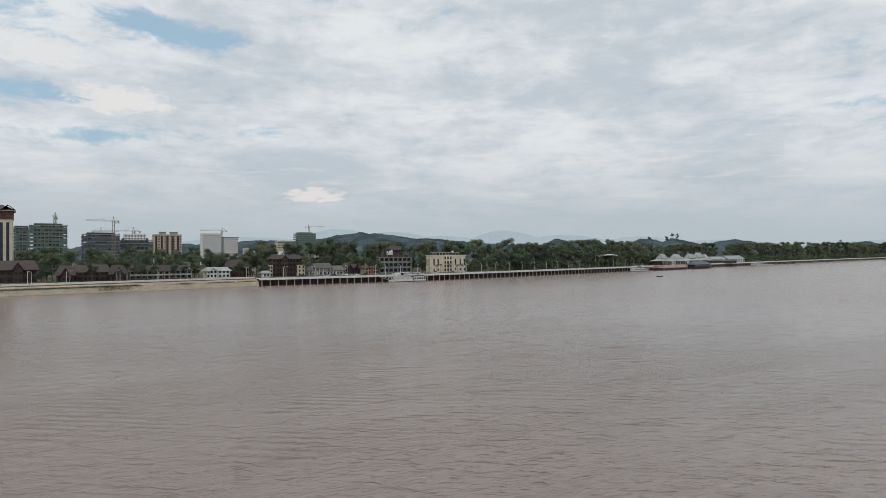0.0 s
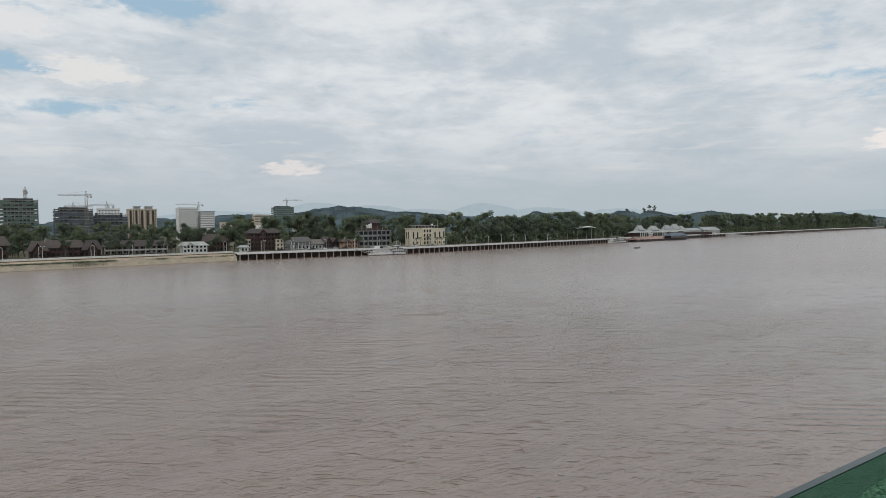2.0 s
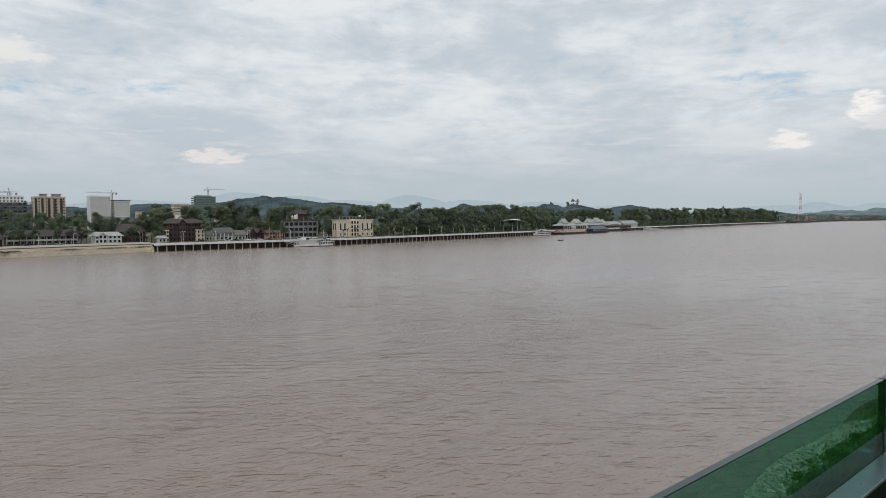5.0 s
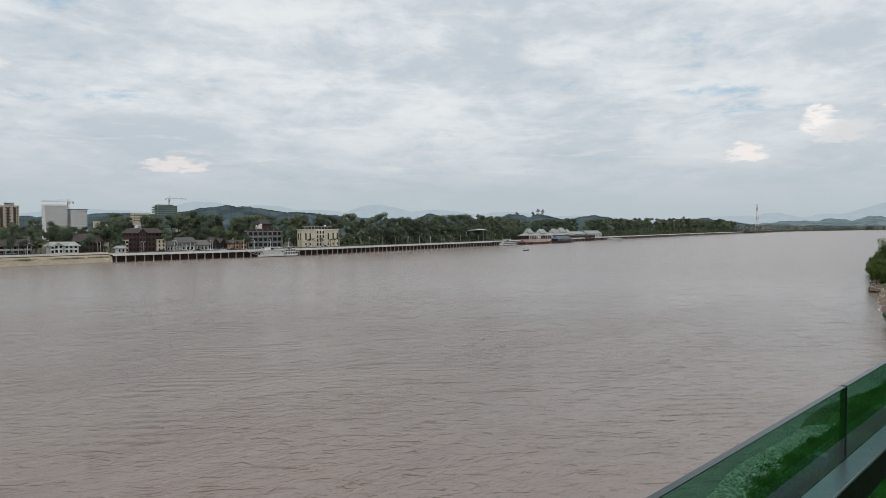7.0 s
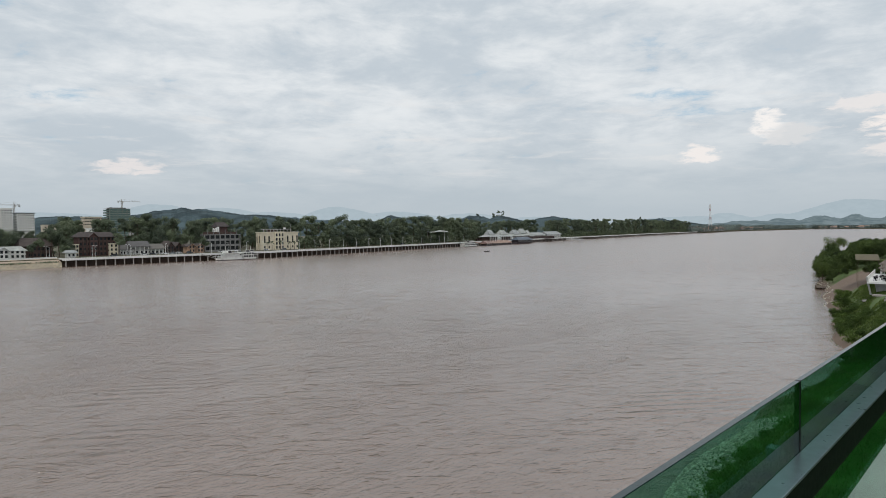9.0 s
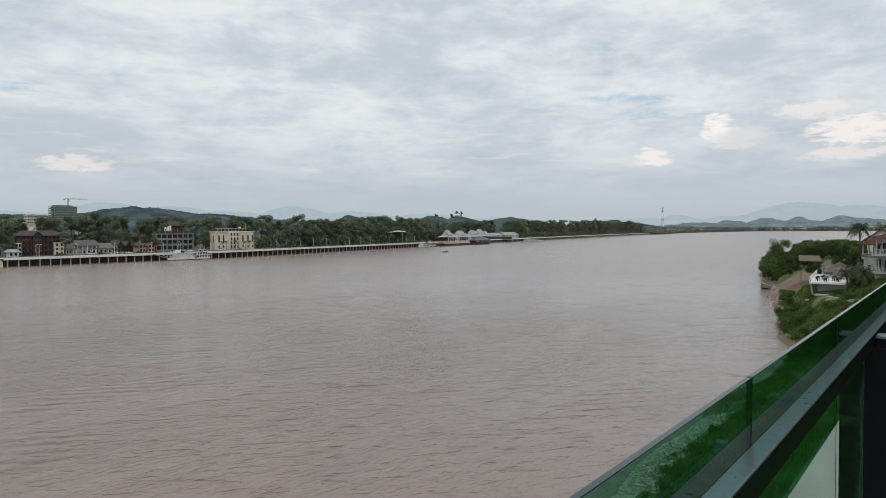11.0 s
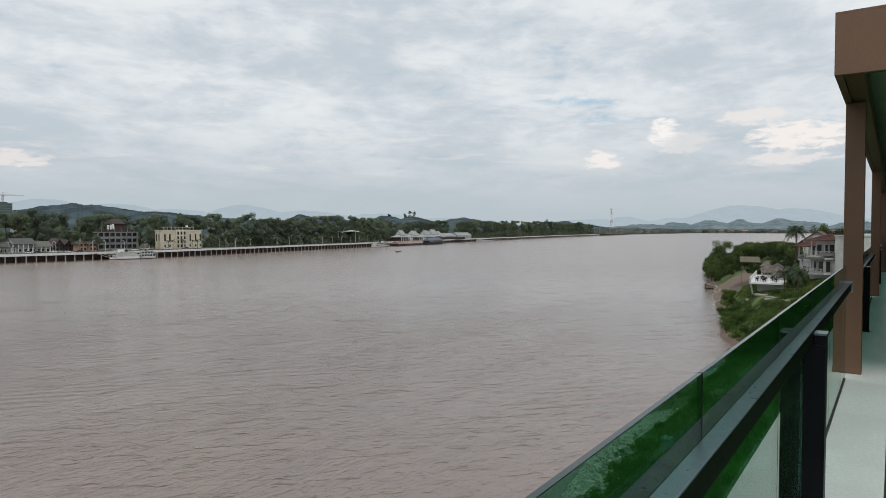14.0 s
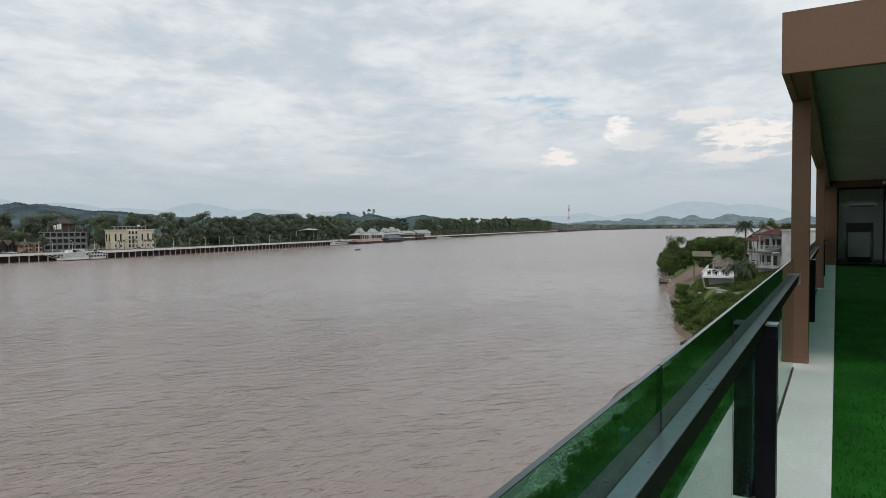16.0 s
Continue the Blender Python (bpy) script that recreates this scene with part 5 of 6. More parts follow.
# ---- boats ----
def hull(length, beam, depth, bow=0.25, sheer=0.6):
    s = Solid()
    n = 12
    for i in range(n + 1):
        u = i / n
        wid = beam / 2 * min(1, ((1 - u) / bow) ** 0.6 if u > 1 - bow else 1) * min(1, 0.78 + u * 2)
        z = depth + sheer * max(0, (u - 0.6) / 0.4) ** 2
        x = length * (u - 0.5)
        s.v += [(x, -wid, z), (x, -wid * 0.85, -0.3), (x, wid * 0.85, -0.3), (x, wid, z)]
    for i in range(n):
        a = 4 * i
        for k in range(3):
            s.f.append((a + k, a + k + 4, a + k + 5, a + k + 1))
            s.mats.append(0)
        s.f.append((a + 3, a + 7, a + 4, a))
        s.mats.append(0)
    s.f += [(0, 1, 2, 3), (4 * n + 3, 4 * n + 2, 4 * n + 1, 4 * n)]
    s.mats += [0, 0]
    return s


def riverboat(x, y, length, beam, decks, turn, label, dark=True):
    ob = thing("riverboat", label, "boat", (x, y, 0), turn, "boats moored at the far bank")
    part("hull", hull(length, beam, 1.0), SHIPWHITE, ob)
    part("boot_stripe", hull(length * 1.004, beam * 1.01, 0.35, sheer=0), SHIPDARK, ob, "dark waterline stripe")
    win = window_mesh(1.35, 1.15, SHIPWHITE, 0)
    z = 1.0
    for d in range(decks):
        a, b = -length * (0.46 - 0.06 * d), length * (0.36 - 0.10 * d)
        cab = part("cabin", box(a, b, -beam * (0.42 - 0.14 * d), beam * (0.42 - 0.14 * d), z, z + 1.7), SHIPWHITE, ob)
        n = int((b - a) / 1.7)
        for i in range(n):
            part("window", win, None, cab).matrix_basis = pose(a + (b - a) * (i + 0.5) / n, -beam * (0.42 - 0.14 * d) - 0.03, z + 0.6)
        deck = part("deck", box(a - 1.2, b + 1.4, -beam * 0.5, beam * 0.5, z + 1.7, z + 1.85), SHIPWHITE, ob)
        rl = Solid()
        for zz in (0.45, 0.9):
            rl.box(a - 1.1, b + 1.3, -beam * 0.49, -beam * 0.49 + 0.06, z + 1.85 + zz * 0.8 - 0.04, z + 1.85 + zz * 0.8)
        for i in range(int((b - a) / 1.5) + 2):
            rl.box(a - 1.1 + 1.5 * i, a - 1.04 + 1.5 * i, -beam * 0.49, -beam * 0.49 + 0.06, z + 1.85, z + 2.6)
        part("railing", rl, SHIPWHITE, deck)
        z += 1.85
    wh = part("wheelhouse", box(length * 0.05, length * 0.20, -beam * 0.25, beam * 0.25, z, z + 1.5), SHIPWHITE, ob)
    part("window", window_mesh(3.0, 0.8, SHIPWHITE, 2), None, wh).matrix_basis = pose(length * 0.125, -beam * 0.25 - 0.03, z + 0.8)
    part("awning", box(-length * 0.34, length * 0.02, -beam * 0.4, beam * 0.4, z + 1.5, z + 1.6), SHIPWHITE, ob)
    for u in (-0.33, -0.15, 0.0):
        part("awning_post", box(length * u, length * u + 0.1, -beam * 0.38, -beam * 0.36, z, z + 1.5), SHIPWHITE, ob)
    part("mast", Solid().tube((length * 0.12, 0, z + 1.5), (length * 0.12, 0, z + 4.6), 0.12, 0.05, 6), SHIPWHITE, ob)
    part("funnel", box(-length * 0.10, -length * 0.02, -0.8, 0.8, z, z + 1.4), SHIPDARK, ob)
    return ob


riverboat(215.5, shore(217) - 5.5, 18, 6.0, 2, 180, "white double-deck riverboat moored at the pier")
riverboat(230.5, shore(228) - 5.0, 11.5, 5.5, 2, 0, "smaller white riverboat behind the large one")
part_gang = thing("gangway", "slanting gangway to the moored boats", "gangway", (199, shore(199) - 2, 0))
part("walkway", Solid().hexa(((0, -0.8, 4.2), (7, -3.8, 1.4), (7, -2.4, 1.4), (0, 0.8, 4.2)), ((0, -0.8, 4.4), (7, -3.8, 1.6), (7, -2.4, 1.6), (0, 0.8, 4.4))), CONC, part_gang)
part("handrail", Solid().tube((0, -0.8, 5.3), (7, -3.8, 2.5), 0.08, n=5), LAMPWHITE, part_gang)
riverboat(527, 449, 30, 7, 2, 8, "white passenger boat moored below the lamps")
for i, (x, y) in enumerate(((566, 457), (582, 460), (598, 464), (613, 467))):
    ob = thing("pontoon", "floating pontoon with a rusty red pitched roof", "pontoon", (x, y, 0), 10, "pontoons at the landing")
    part("float", box(-8, 8, -5, 5, -0.3, 0.9), SHIPDARK, ob)
    part("cabin", box(-7, 7, -3.8, 3.8, 0.9, 2.8), BROWNWOOD, ob)
    part("roof", Solid().roof(-8.2, 8.2, -5.4, 5.4, 2.6, 5.6 - 0.3 * (i % 2), 0.4), RUST, ob)
    for sx in (-7.5, -2.5, 2.5, 7.5):
        part("post", box(sx - 0.12, sx + 0.12, -4.9, -4.66, 0.9, 2.7), SHIPWHITE, ob)
part("gangway_roof", Solid().hexa(((546, 460, 4.3), (557, 455, 2.2), (557, 459, 2.2), (546, 464, 4.3)), ((546, 460, 4.9), (557, 455, 2.8), (557, 459, 2.8), (546, 464, 4.9))), RUST, thing("covered_gangway", "covered sloping gangway to the pontoons", "gangway"))
ob = thing("restaurant_ship", "long dark hulled ship with blue roof", "ship", (660, 475, 0), 10)
part("hull", hull(54, 11, 2.4, 0.3, 1.4), SHIPDARK, ob)
cab = part("cabin", box(-22, 16, -4, 4, 2.4, 5.2), SHIPDARK, ob)
for i in range(12):
    part("window", window_mesh(1.8, 1.3, SHIPWHITE, 1), None, cab).matrix_basis = pose(-20 + 3 * i, -4.05, 3.0)
part("roof", Solid().roof(-24, 18, -5.6, 5.6, 5.0, 8.4, 5), ROOFBLUE, ob)
part("bow_rail", Solid().tube((18, -4, 3.4), (25, -1.5, 4.4), 0.1, n=5), SHIPWHITE, ob)
ob = thing("longtail_boat", "small dark longtail boat out on the river", "boat", (414, 333, 0), 4)
part("hull", hull(7.5, 1.6, 0.6, 0.4, 0.6), SHIPDARK, ob)
part("canopy", box(-2.2, 1.4, -0.75, 0.75, 1.75, 1.85), ROOFBLUE, ob)
for sx in (-2.0, -0.4, 1.2):
    for sy in (-0.65, 0.65):
        part("canopy_post", box(sx - 0.03, sx + 0.03, sy - 0.03, sy + 0.03, 0.3, 1.76), LAMPWHITE, ob)
part("engine", Solid().tube((-3.4, 0, 0.8), (-5.6, 0, 0.2), 0.12, 0.05, 6), SHIPDARK, ob)


# ---- parked cars on the far promenade ----
CAR_PAINTS = [material("white_car_paint", (0.70, 0.71, 0.72), 0.25), material("dark_car_paint", (0.03, 0.035, 0.04), 0.25), material("silver_car_paint", (0.40, 0.42, 0.43), 0.25, 0.4)]


def car(x, y, turn, paint, label):
    ob = thing("car", label, "car", (x, y, LAND), turn, "cars on the far promenade")
    body = part("body", Solid().hexa(((-2.15, -0.85, 0.30), (2.15, -0.85, 0.30), (2.15, 0.85, 0.30), (-2.15, 0.85, 0.30)), ((-2.1, -0.82, 0.85), (2.05, -0.82, 0.75), (2.05, 0.82, 0.75), (-2.1, 0.82, 0.85))), paint, ob, bevel=0.06)
    part("cabin", Solid().hexa(((-1.7, -0.78, 0.84), (1.0, -0.78, 0.80), (1.0, 0.78, 0.80), (-1.7, 0.78, 0.84)), ((-1.2, -0.66, 1.42), (0.4, -0.66, 1.42), (0.4, 0.66, 1.42), (-1.2, 0.66, 1.42))), WINDOW, ob, "dark glazing")
    part("roof", box(-1.2, 0.4, -0.66, 0.66, 1.42, 1.47), paint, ob)
    for wx_ in (-1.35, 1.35):
        for wy_ in (-0.8, 0.8):
            tyre = part("wheel", Solid().tube((wx_, wy_ - 0.1, 0.32), (wx_, wy_ + 0.1, 0.32), 0.32, 0.32, 12), VOID, ob, "black tyre")
            part("rim", Solid().tube((wx_, wy_ - 0.115, 0.32), (wx_, wy_ + 0.115, 0.32), 0.18, 0.18, 8), STEEL, tyre)
    return ob


for i, (x, k) in enumerate(((24, 1), (57, 1), (70, 0), (73, 0), (152, 1), (170, 0), (175, 1), (183, 0), (187.5, 2), (192, 0), (199, 1), (222, 0), (227, 0), (234, 0), (258, 0), (275, 2), (430, 1))):
    car(x, shore(x) + 15.5, r.choice((0, 180, 4)), CAR_PAINTS[k], ("white car parked on the promenade", "dark car on the promenade", "silver car parked on the promenade")[k])


# ---- the river bend ----
def lattice_mast(x, y, h):
    ob = thing("radio_tower", "slim red and white lattice radio tower", "tower", (x, y, LAND))
    seg = 9
    for i in range(seg):
        s = Solid()
        z0, z1 = h * i / seg, h * (i + 1) / seg
        r0, r1 = 4.2 - 3.0 * i / seg, 4.2 - 3.0 * (i + 1) / seg
        for sx, sy in ((-1, -1), (1, -1), (1, 1), (-1, 1)):
            s.tube((sx * r0, sy * r0, z0), (sx * r1, sy * r1, z1), 0.34, 0.34, 4)
            s.tube((sx * r0, sy * r0, z0), (-sy * r1, sx * r1, z1), 0.22, 0.22, 4)
            s.tube((sx * r1, sy * r1, z1), (-sy * r1, sx * r1, z1), 0.22, 0.22, 4)
        part("section", s, RED if i in (1, 4, 7) else SHIPWHITE, ob)
    for z, q in ((h, 3.4), (h - 7, 3.8)):
        part("antenna_ring", Solid().tube((0, 0, z), (0, 0, z + 3.5), q, q, 10), SHIPWHITE, ob, "ring of white antennas")
    return ob


lattice_mast(2250 * math.sin(radians(69.63)), 2250 * math.cos(radians(69.63)), 82)


def far_house():
    ob = thing("far_house", "tiny pale house with reddish roof by the river bend", "house", group="houses at the river bend")
    part("wall", box(-9, 9, -6, 6, 0, 8), CONC, ob)
    part("roof", Solid().roof(-11, 11, -8, 8, 7.6, 13, 3), RUST, ob)
    return ob


fh = far_house()
fh.matrix_basis = pose(2150, 800, LAND - 0.2)
for i in range(210):
    u = r.random()
    if u < 0.6:
        x = r.uniform(1950, 3000)
        y = (735 + (min(x, 2650) - 1920) * 0.2) + r.uniform(6, 90)
        z = LAND - 0.2
    else:
        x, y, z = 3750 + r.uniform(5, 70), r.uniform(-150, 860), 2.9
    copy_thing(fh, pose(x, y, z, 0, 0, r.uniform(-90, 90))).scale = (r.uniform(0.7, 1.6),) * 2 + (r.uniform(0.7, 1.2),)
s = Solid()
for i in range(2300):
    if i < 1000:
        x = r.uniform(1880, 3700)
        y = (735 + (min(x, 2650) - 1920) * 0.2) + 8 + 260 * r.random() ** 1.6
        z = LAND
    else:
        x, y, z = 3750 + r.uniform(0, 130), r.uniform(-450, 880), 3
    hh, ww = r.uniform(7, 16) + 12 * max(0.0, noise.noise(Vector((x * 0.006, y * 0.006, 2.0)))), r.uniform(10, 26)
    for _ in range(34):
        p = Vector((x + r.gauss(0, ww * 0.5), y + r.gauss(0, ww * 0.5), z + hh * r.uniform(0.05, 1.0) ** 0.8))
        d = Vector((r.gauss(0, 1), r.gauss(0, 1), r.gauss(0, 1))).normalized() * 2.6
        e = Vector((r.gauss(0, 1), r.gauss(0, 1), r.gauss(0, 1))).normalized() * 2.6
        s.face((p - d, p - e, p + d, p + e))
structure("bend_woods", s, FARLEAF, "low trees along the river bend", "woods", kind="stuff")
# lone crowns on the hill ridge
for a, rr, k in ((50.2, 2318, 1.0), (52.0, 2320, 1.25), (51.6, 2320, 1.05), (52.4, 2320, 1.1), (64.1, 3100, 1.1)):
    e = 18.4 + rr * math.tan(radians(1.28 if rr < 2500 else 0.66))
    place(FAR_TREES, rr * math.sin(radians(a)), rr * math.cos(radians(a)), e - 11, r, k, k)
for ob in (*FAR_TREES, *STREET_TREES):
    x = rng.uniform(310, 700)
    ob.matrix_basis = pose(x, shore(x) + 30, LAND - 0.2)


# ---- near bank ----
BUSHES = [tree("bush", "leafy green bush on the river bank", 100 + i, h, w, n, sz, BUSHLEAF, "bushes on the near bank", 0.0, lobes, "bush", 0.06)
          for i, (h, w, n, sz, lobes) in enumerate(((2.2, 1.8, 1500, 0.125, 10), (1.6, 1.5, 1200, 0.11, 9), (3.0, 2.2, 1700, 0.14, 11), (1.2, 1.6, 1000, 0.10, 8)))]
BANK_TREES = [tree("bank_tree", "dense green tree on the river bank", 130 + i, h, w, int(n * 1.35), 0.25, TREELEAF, "trees on the near bank", lo, lobes)
              for i, (h, w, n, lo, lobes) in enumerate(((8, 4.5, 1900, 0.12, 14), (6.5, 4.0, 1700, 0.10, 13), (10, 4.8, 2000, 0.22, 14), (7.5, 3.6, 1600, 0.30, 11)))]
r = random.Random(23)


def on_bank(x, d):
    y = near_shore(x) - d
    return x, y, bank_height(x, y) - 0.1


for _ in range(30):
    x = 30 + 150 * r.random()
    d = r.uniform(2.0, 7) if x > 95 else r.uniform(6.5, 17)
    if 128 < x < 172 and d > 4:
        continue
    place(BUSHES, *on_bank(x, d), r, 0.45, 0.95)
for _ in range(34):
    x = r.uniform(97, 150)
    place(BUSHES, *on_bank(x, r.uniform(0.6, 3.2)), r, 0.5, 1.0)
for _ in range(16):
    place(BUSHES, *on_bank(r.uniform(87, 99), r.uniform(1.2, 4.0)), r, 0.32, 0.58)
# the wooded point downstream: low scrub at its tip, taller trees inland
def skyline(b):
    pts = ((0.0, 0.010), (0.130, 0.012), (0.148, 0.0100), (0.164, 0.0145), (0.180, 0.0112), (0.1935, 0.0175), (0.199, 0.027), (0.2152, 0.0290), (0.2264, 0.0285), (0.2414, 0.038), (0.250, 0.046), (0.27, 0.060))
    for (b0, s0), (b1, s1) in zip(pts, pts[1:]):
        if b <= b1:
            return s0 + (s1 - s0) * max(0.0, b - b0) / (b1 - b0)
    return 0.060


def grove(x, d, lo, hi):
    x, y, z = on_bank(x, d)
    top = 18.5 - skyline((y + 4.5) / x) * x - r.uniform(0.9, 2.8)
    i = r.randrange(len(BANK_TREES))
    k = min(r.uniform(lo, hi), (top - z) / (8, 6.5, 10, 7.5)[i])
    if k > 0.22:
        place(BANK_TREES[i:i + 1], x, y, z, r, k * 0.92, k)


for _ in range(150):
    grove(r.uniform(236, 345), 1.5 + 42 * r.random() ** 1.2, 0.6, 1.2)
for _ in range(50):
    grove(r.uniform(225, 340), r.uniform(0.5, 6), 0.35, 0.7)
for _ in range(70):
    grove(r.uniform(186, 250), r.uniform(17, 42), 0.5, 1.1)
place(BANK_TREES[3:], *on_bank(266, 10.4), r, 0.58, 0.60)
for _ in range(60):
    x = r.uniform(92, 148)
    place(BUSHES, *on_bank(x, r.uniform(2, 14)), r, 0.35, 0.8)
for _ in range(90):
    x = r.uniform(24, 92)
    place(BUSHES, *on_bank(x, r.uniform(3.5, 13)), r, 0.25, 0.6)
for x, d in ((146, 14.5), (176, 14), (170, 18), (172, 14), (180, 18)):
    place(BANK_TREES, *on_bank(x, d), r, 0.45, 0.7)
for i, ob in enumerate((*BUSHES, *BANK_TREES)):
    ob.matrix_basis = pose(*on_bank(100 + 6 * i if i < 4 else 250 + 12 * i, 6))
# low weeds and creepers over the slope
s = Solid()
for i in range(150000):
    x = 22 + 150 * r.random() ** (1.35 if i % 2 else 0.8)
    d = 0.8 + 19 * r.random() ** 0.8
    y = near_shore(x) - d
    dense = noise.noise(Vector((x * 0.22, y * 0.22, 4)))
    if d < 4.5 and x < 92 and r.random() < 0.85 - 0.12 * d + dense:
        continue
    if dense < -0.32:
        continue
    k = r.uniform(0.06, 0.12) * (1 + x / 120)
    p = Vector((x, y, bank_height(x, y) + r.uniform(0.0, 0.12) + 0.3 * max(0, dense)))
    a = r.uniform(0, 6.28)
    u, w = Vector((math.cos(a) * 0.6, math.sin(a) * 0.6, r.uniform(0.5, 1.4))) * k, Vector((-math.sin(a), math.cos(a), r.uniform(-0.2, 0.5))) * k * 0.33
    s.face((p - u, p - w, p + u, p + w))
structure("bank_weeds", s, WEED, "low green weeds and creepers covering the bank", "weeds", kind="stuff")
# loose stones at the waterline
s = Solid()
for i in range(4780):
    x = 20 + 46 * r.random() ** 1.1 if i < 4600 else 170 + 90 * r.random()
    d = abs(r.gauss(0.9, 0.9)) if i < 4600 else r.uniform(-0.6, 1.2)
    y = near_shore(x) - d
    q = r.uniform(0.05, 0.19)
    c = Vector((x, y, max(0.0, bank_height(x, y)) + q * 0.2))
    pts = [c + Vector((q * r.uniform(0.6, 1.1) * a, q * r.uniform(0.6, 1.1) * b, q * 0.6 * r.uniform(0.6, 1.1) * e)) for e in (-1, 1) for a, b in ((-1, -1), (1, -1), (1, 1), (-1, 1))]
    s.hexa(pts[:4], pts[4:])
structure("riprap", s, ROCK, "pale loose stones along the waterline", "stones", kind="stuff")
# refuse bin and debris on the slope
ob = thing("crate", "dark green plastic crate on the bank", "crate", (47, near_shore(47) - 6.6, bank_height(47, near_shore(47) - 6.6)))
part("body", box(-0.4, 0.4, -0.3, 0.3, 0, 0.8), NET, ob, bevel=0.03)
part("rim", Solid().box(-0.44, 0.44, -0.34, 0.34, 0.8, 0.86), NET, ob)

# timber landing stage
ob = thing("landing_stage", "small weathered timber landing stage", "jetty", (218, near_shore(218) - 0.6, 0), 14)
for i in range(9):
    part("plank", box(-4 + 0.9 * i, -3.15 + 0.9 * i, -1.1, 3.0, 0.35, 0.48), BARK, ob)
for sx in (-3.8, 0, 3.8):
    for sy in (-0.9, 2.8):
        part("post", Solid().tube((sx, sy, -0.6), (sx, sy, 1.7 if sx < 0 and sy > 0 else 0.7), 0.14, 0.12, 6), BARK, ob)

# open restaurant deck
DX, DZ = 149.0, 7.7
ob = thing("restaurant_deck", "white railed restaurant deck over the bank", "deck", (DX, 21.0, DZ))
part("floor", Solid().hexa(((-1, -3.2, -0.35), (24, -2.0, -0.35), (24, 5.6, -0.35), (-1, 2.9, -0.35)), ((-1, -3.2, 0), (24, -2.0, 0), (24, 5.6, 0), (-1, 2.9, 0))), WHITE, ob)
part("retaining_wall", Solid().hexa(((0.8, -3.0, -4.5), (23, -1.8, -4.5), (23, 3.2, -4.5), (0.8, 1.2, -4.5)), ((0.6, -3.1, -0.35), (23, -1.9, -0.35), (23, 4.0, -0.35), (0.6, 1.9, -0.35))), CONC, ob, "grey retaining wall")
part("strut", Solid().hexa(((-0.4, 2.2, -2.6), (-0.1, 2.2, -2.6), (-0.1, 2.5, -2.6), (-0.4, 2.5, -2.6)), ((-1.1, 2.8, 0.9), (-0.8, 2.8, 0.9), (-0.8, 3.1, 0.9), (-1.1, 3.1, 0.9))), CONC, ob)
rail = Solid()
for y in [-3.2 + 1.0 * i for i in range(7)]:
    rail.box(-1.0, -0.96, y - 0.02, y + 0.02, 0, 0.95)
for i in range(24):
    u = i / 23
    x, y = -1 + 25 * u, 2.84 + 2.7 * u
    rail.box(x - 0.03, x + 0.03, y - 0.03, y + 0.03, 0, 0.95)
rail.box(-1.01, -0.95, -3.2, 2.9, 0.95, 1.0)
rail.hexa(((-1, 2.79, 0.92), (24, 5.49, 0.92), (24, 5.59, 0.92), (-1, 2.89, 0.92)), ((-1, 2.79, 1.0), (24, 5.49, 1.0), (24, 5.59, 1.0), (-1, 2.89, 1.0)))
part("railing", rail, WHITE, ob)


def dining_set(x, y):
    t = thing("dining_table", "small dark dining table on the deck", "table", (x, y, DZ), group="tables on the restaurant deck")
    part("tabletop", box(-0.5, 0.5, -0.5, 0.5, 0.70, 0.75), BROWNWOOD, t)
    part("pedestal", Solid().tube((0, 0, 0), (0, 0, 0.7), 0.07, 0.05, 8), BLACK, t)
    for a in (0, 180):
        c = thing("dining_chair", "dark dining chair at the deck table", "chair", (x, y, DZ), a, "chairs on the restaurant deck")
        part("seat", box(0.65, 1.1, -0.22, 0.22, 0.42, 0.47), BLACK, c)
        part("backrest", box(1.05, 1.1, -0.22, 0.22, 0.47, 0.95), BLACK, c)
        for lx, ly in ((0.68, -0.2), (1.07, -0.2), (0.68, 0.2), (1.07, 0.2)):
            part("leg", box(lx - 0.02, lx + 0.02, ly - 0.02, ly + 0.02, 0, 0.42), BLACK, c)


for x, y in ((150.6, 19.3), (150.9, 21.4), (151.5, 23.0), (153.6, 20.4), (154.0, 22.4)):
    dining_set(x, y)
for i, (x, y, z, w) in enumerate(((160.5, 20.4, 9.6, 1.1), (162.5, 22.6, 10.0, 1.2), (165, 20.8, 10.2, 1.3), (167, 23.2, 10.4, 1.3), (169.5, 21.6, 10.7, 1.4), (172, 24.2, 10.9, 1.4), (158.4, 18.9, 9.5, 1.2), (163, 18.8, 10.0, 1.3))):
    ob = thing("thatched_shelter", "grey weathered thatched shelter by the deck", "shelter", (x, y, DZ - 0.5), 20 * i, "thatched shelters")
    h = z - DZ + 0.5
    part("roof", Solid().roof(-w, w, -w, w, h - 1.0, h, w * 0.8, thick=0.16), THATCH, ob)
    for sx in (-0.75, 0.75):
        for sy in (-0.75, 0.75):
            part("post", Solid().tube((sx * w, sy * w, -3.0), (sx * w, sy * w, h - 0.8), 0.08, 0.07, 6), HOUSE, ob)
ob = thing("shade_roof", "wide brown cloth shade roof on posts", "shade roof", (185, 30.3, 0), 12)
part("cloth", Solid().hexa(((-7, -2.4, 10.3), (12, -3.0, 10.9), (14, 1.8, 10.9), (-3, 2.2, 10.2)), ((-7, -2.4, 10.42), (12, -3.0, 11.05), (14, 1.8, 11.0), (-3, 2.2, 10.32))), TARP, ob)
for sx, sy in ((-6.6, -2.1), (-3.0, 1.7), (11.4, -2.5), (13, 1.4)):
    part("post", Solid().tube((sx, sy, 3.0), (sx, sy, 10.2), 0.045, 0.045, 6), BARK, ob)

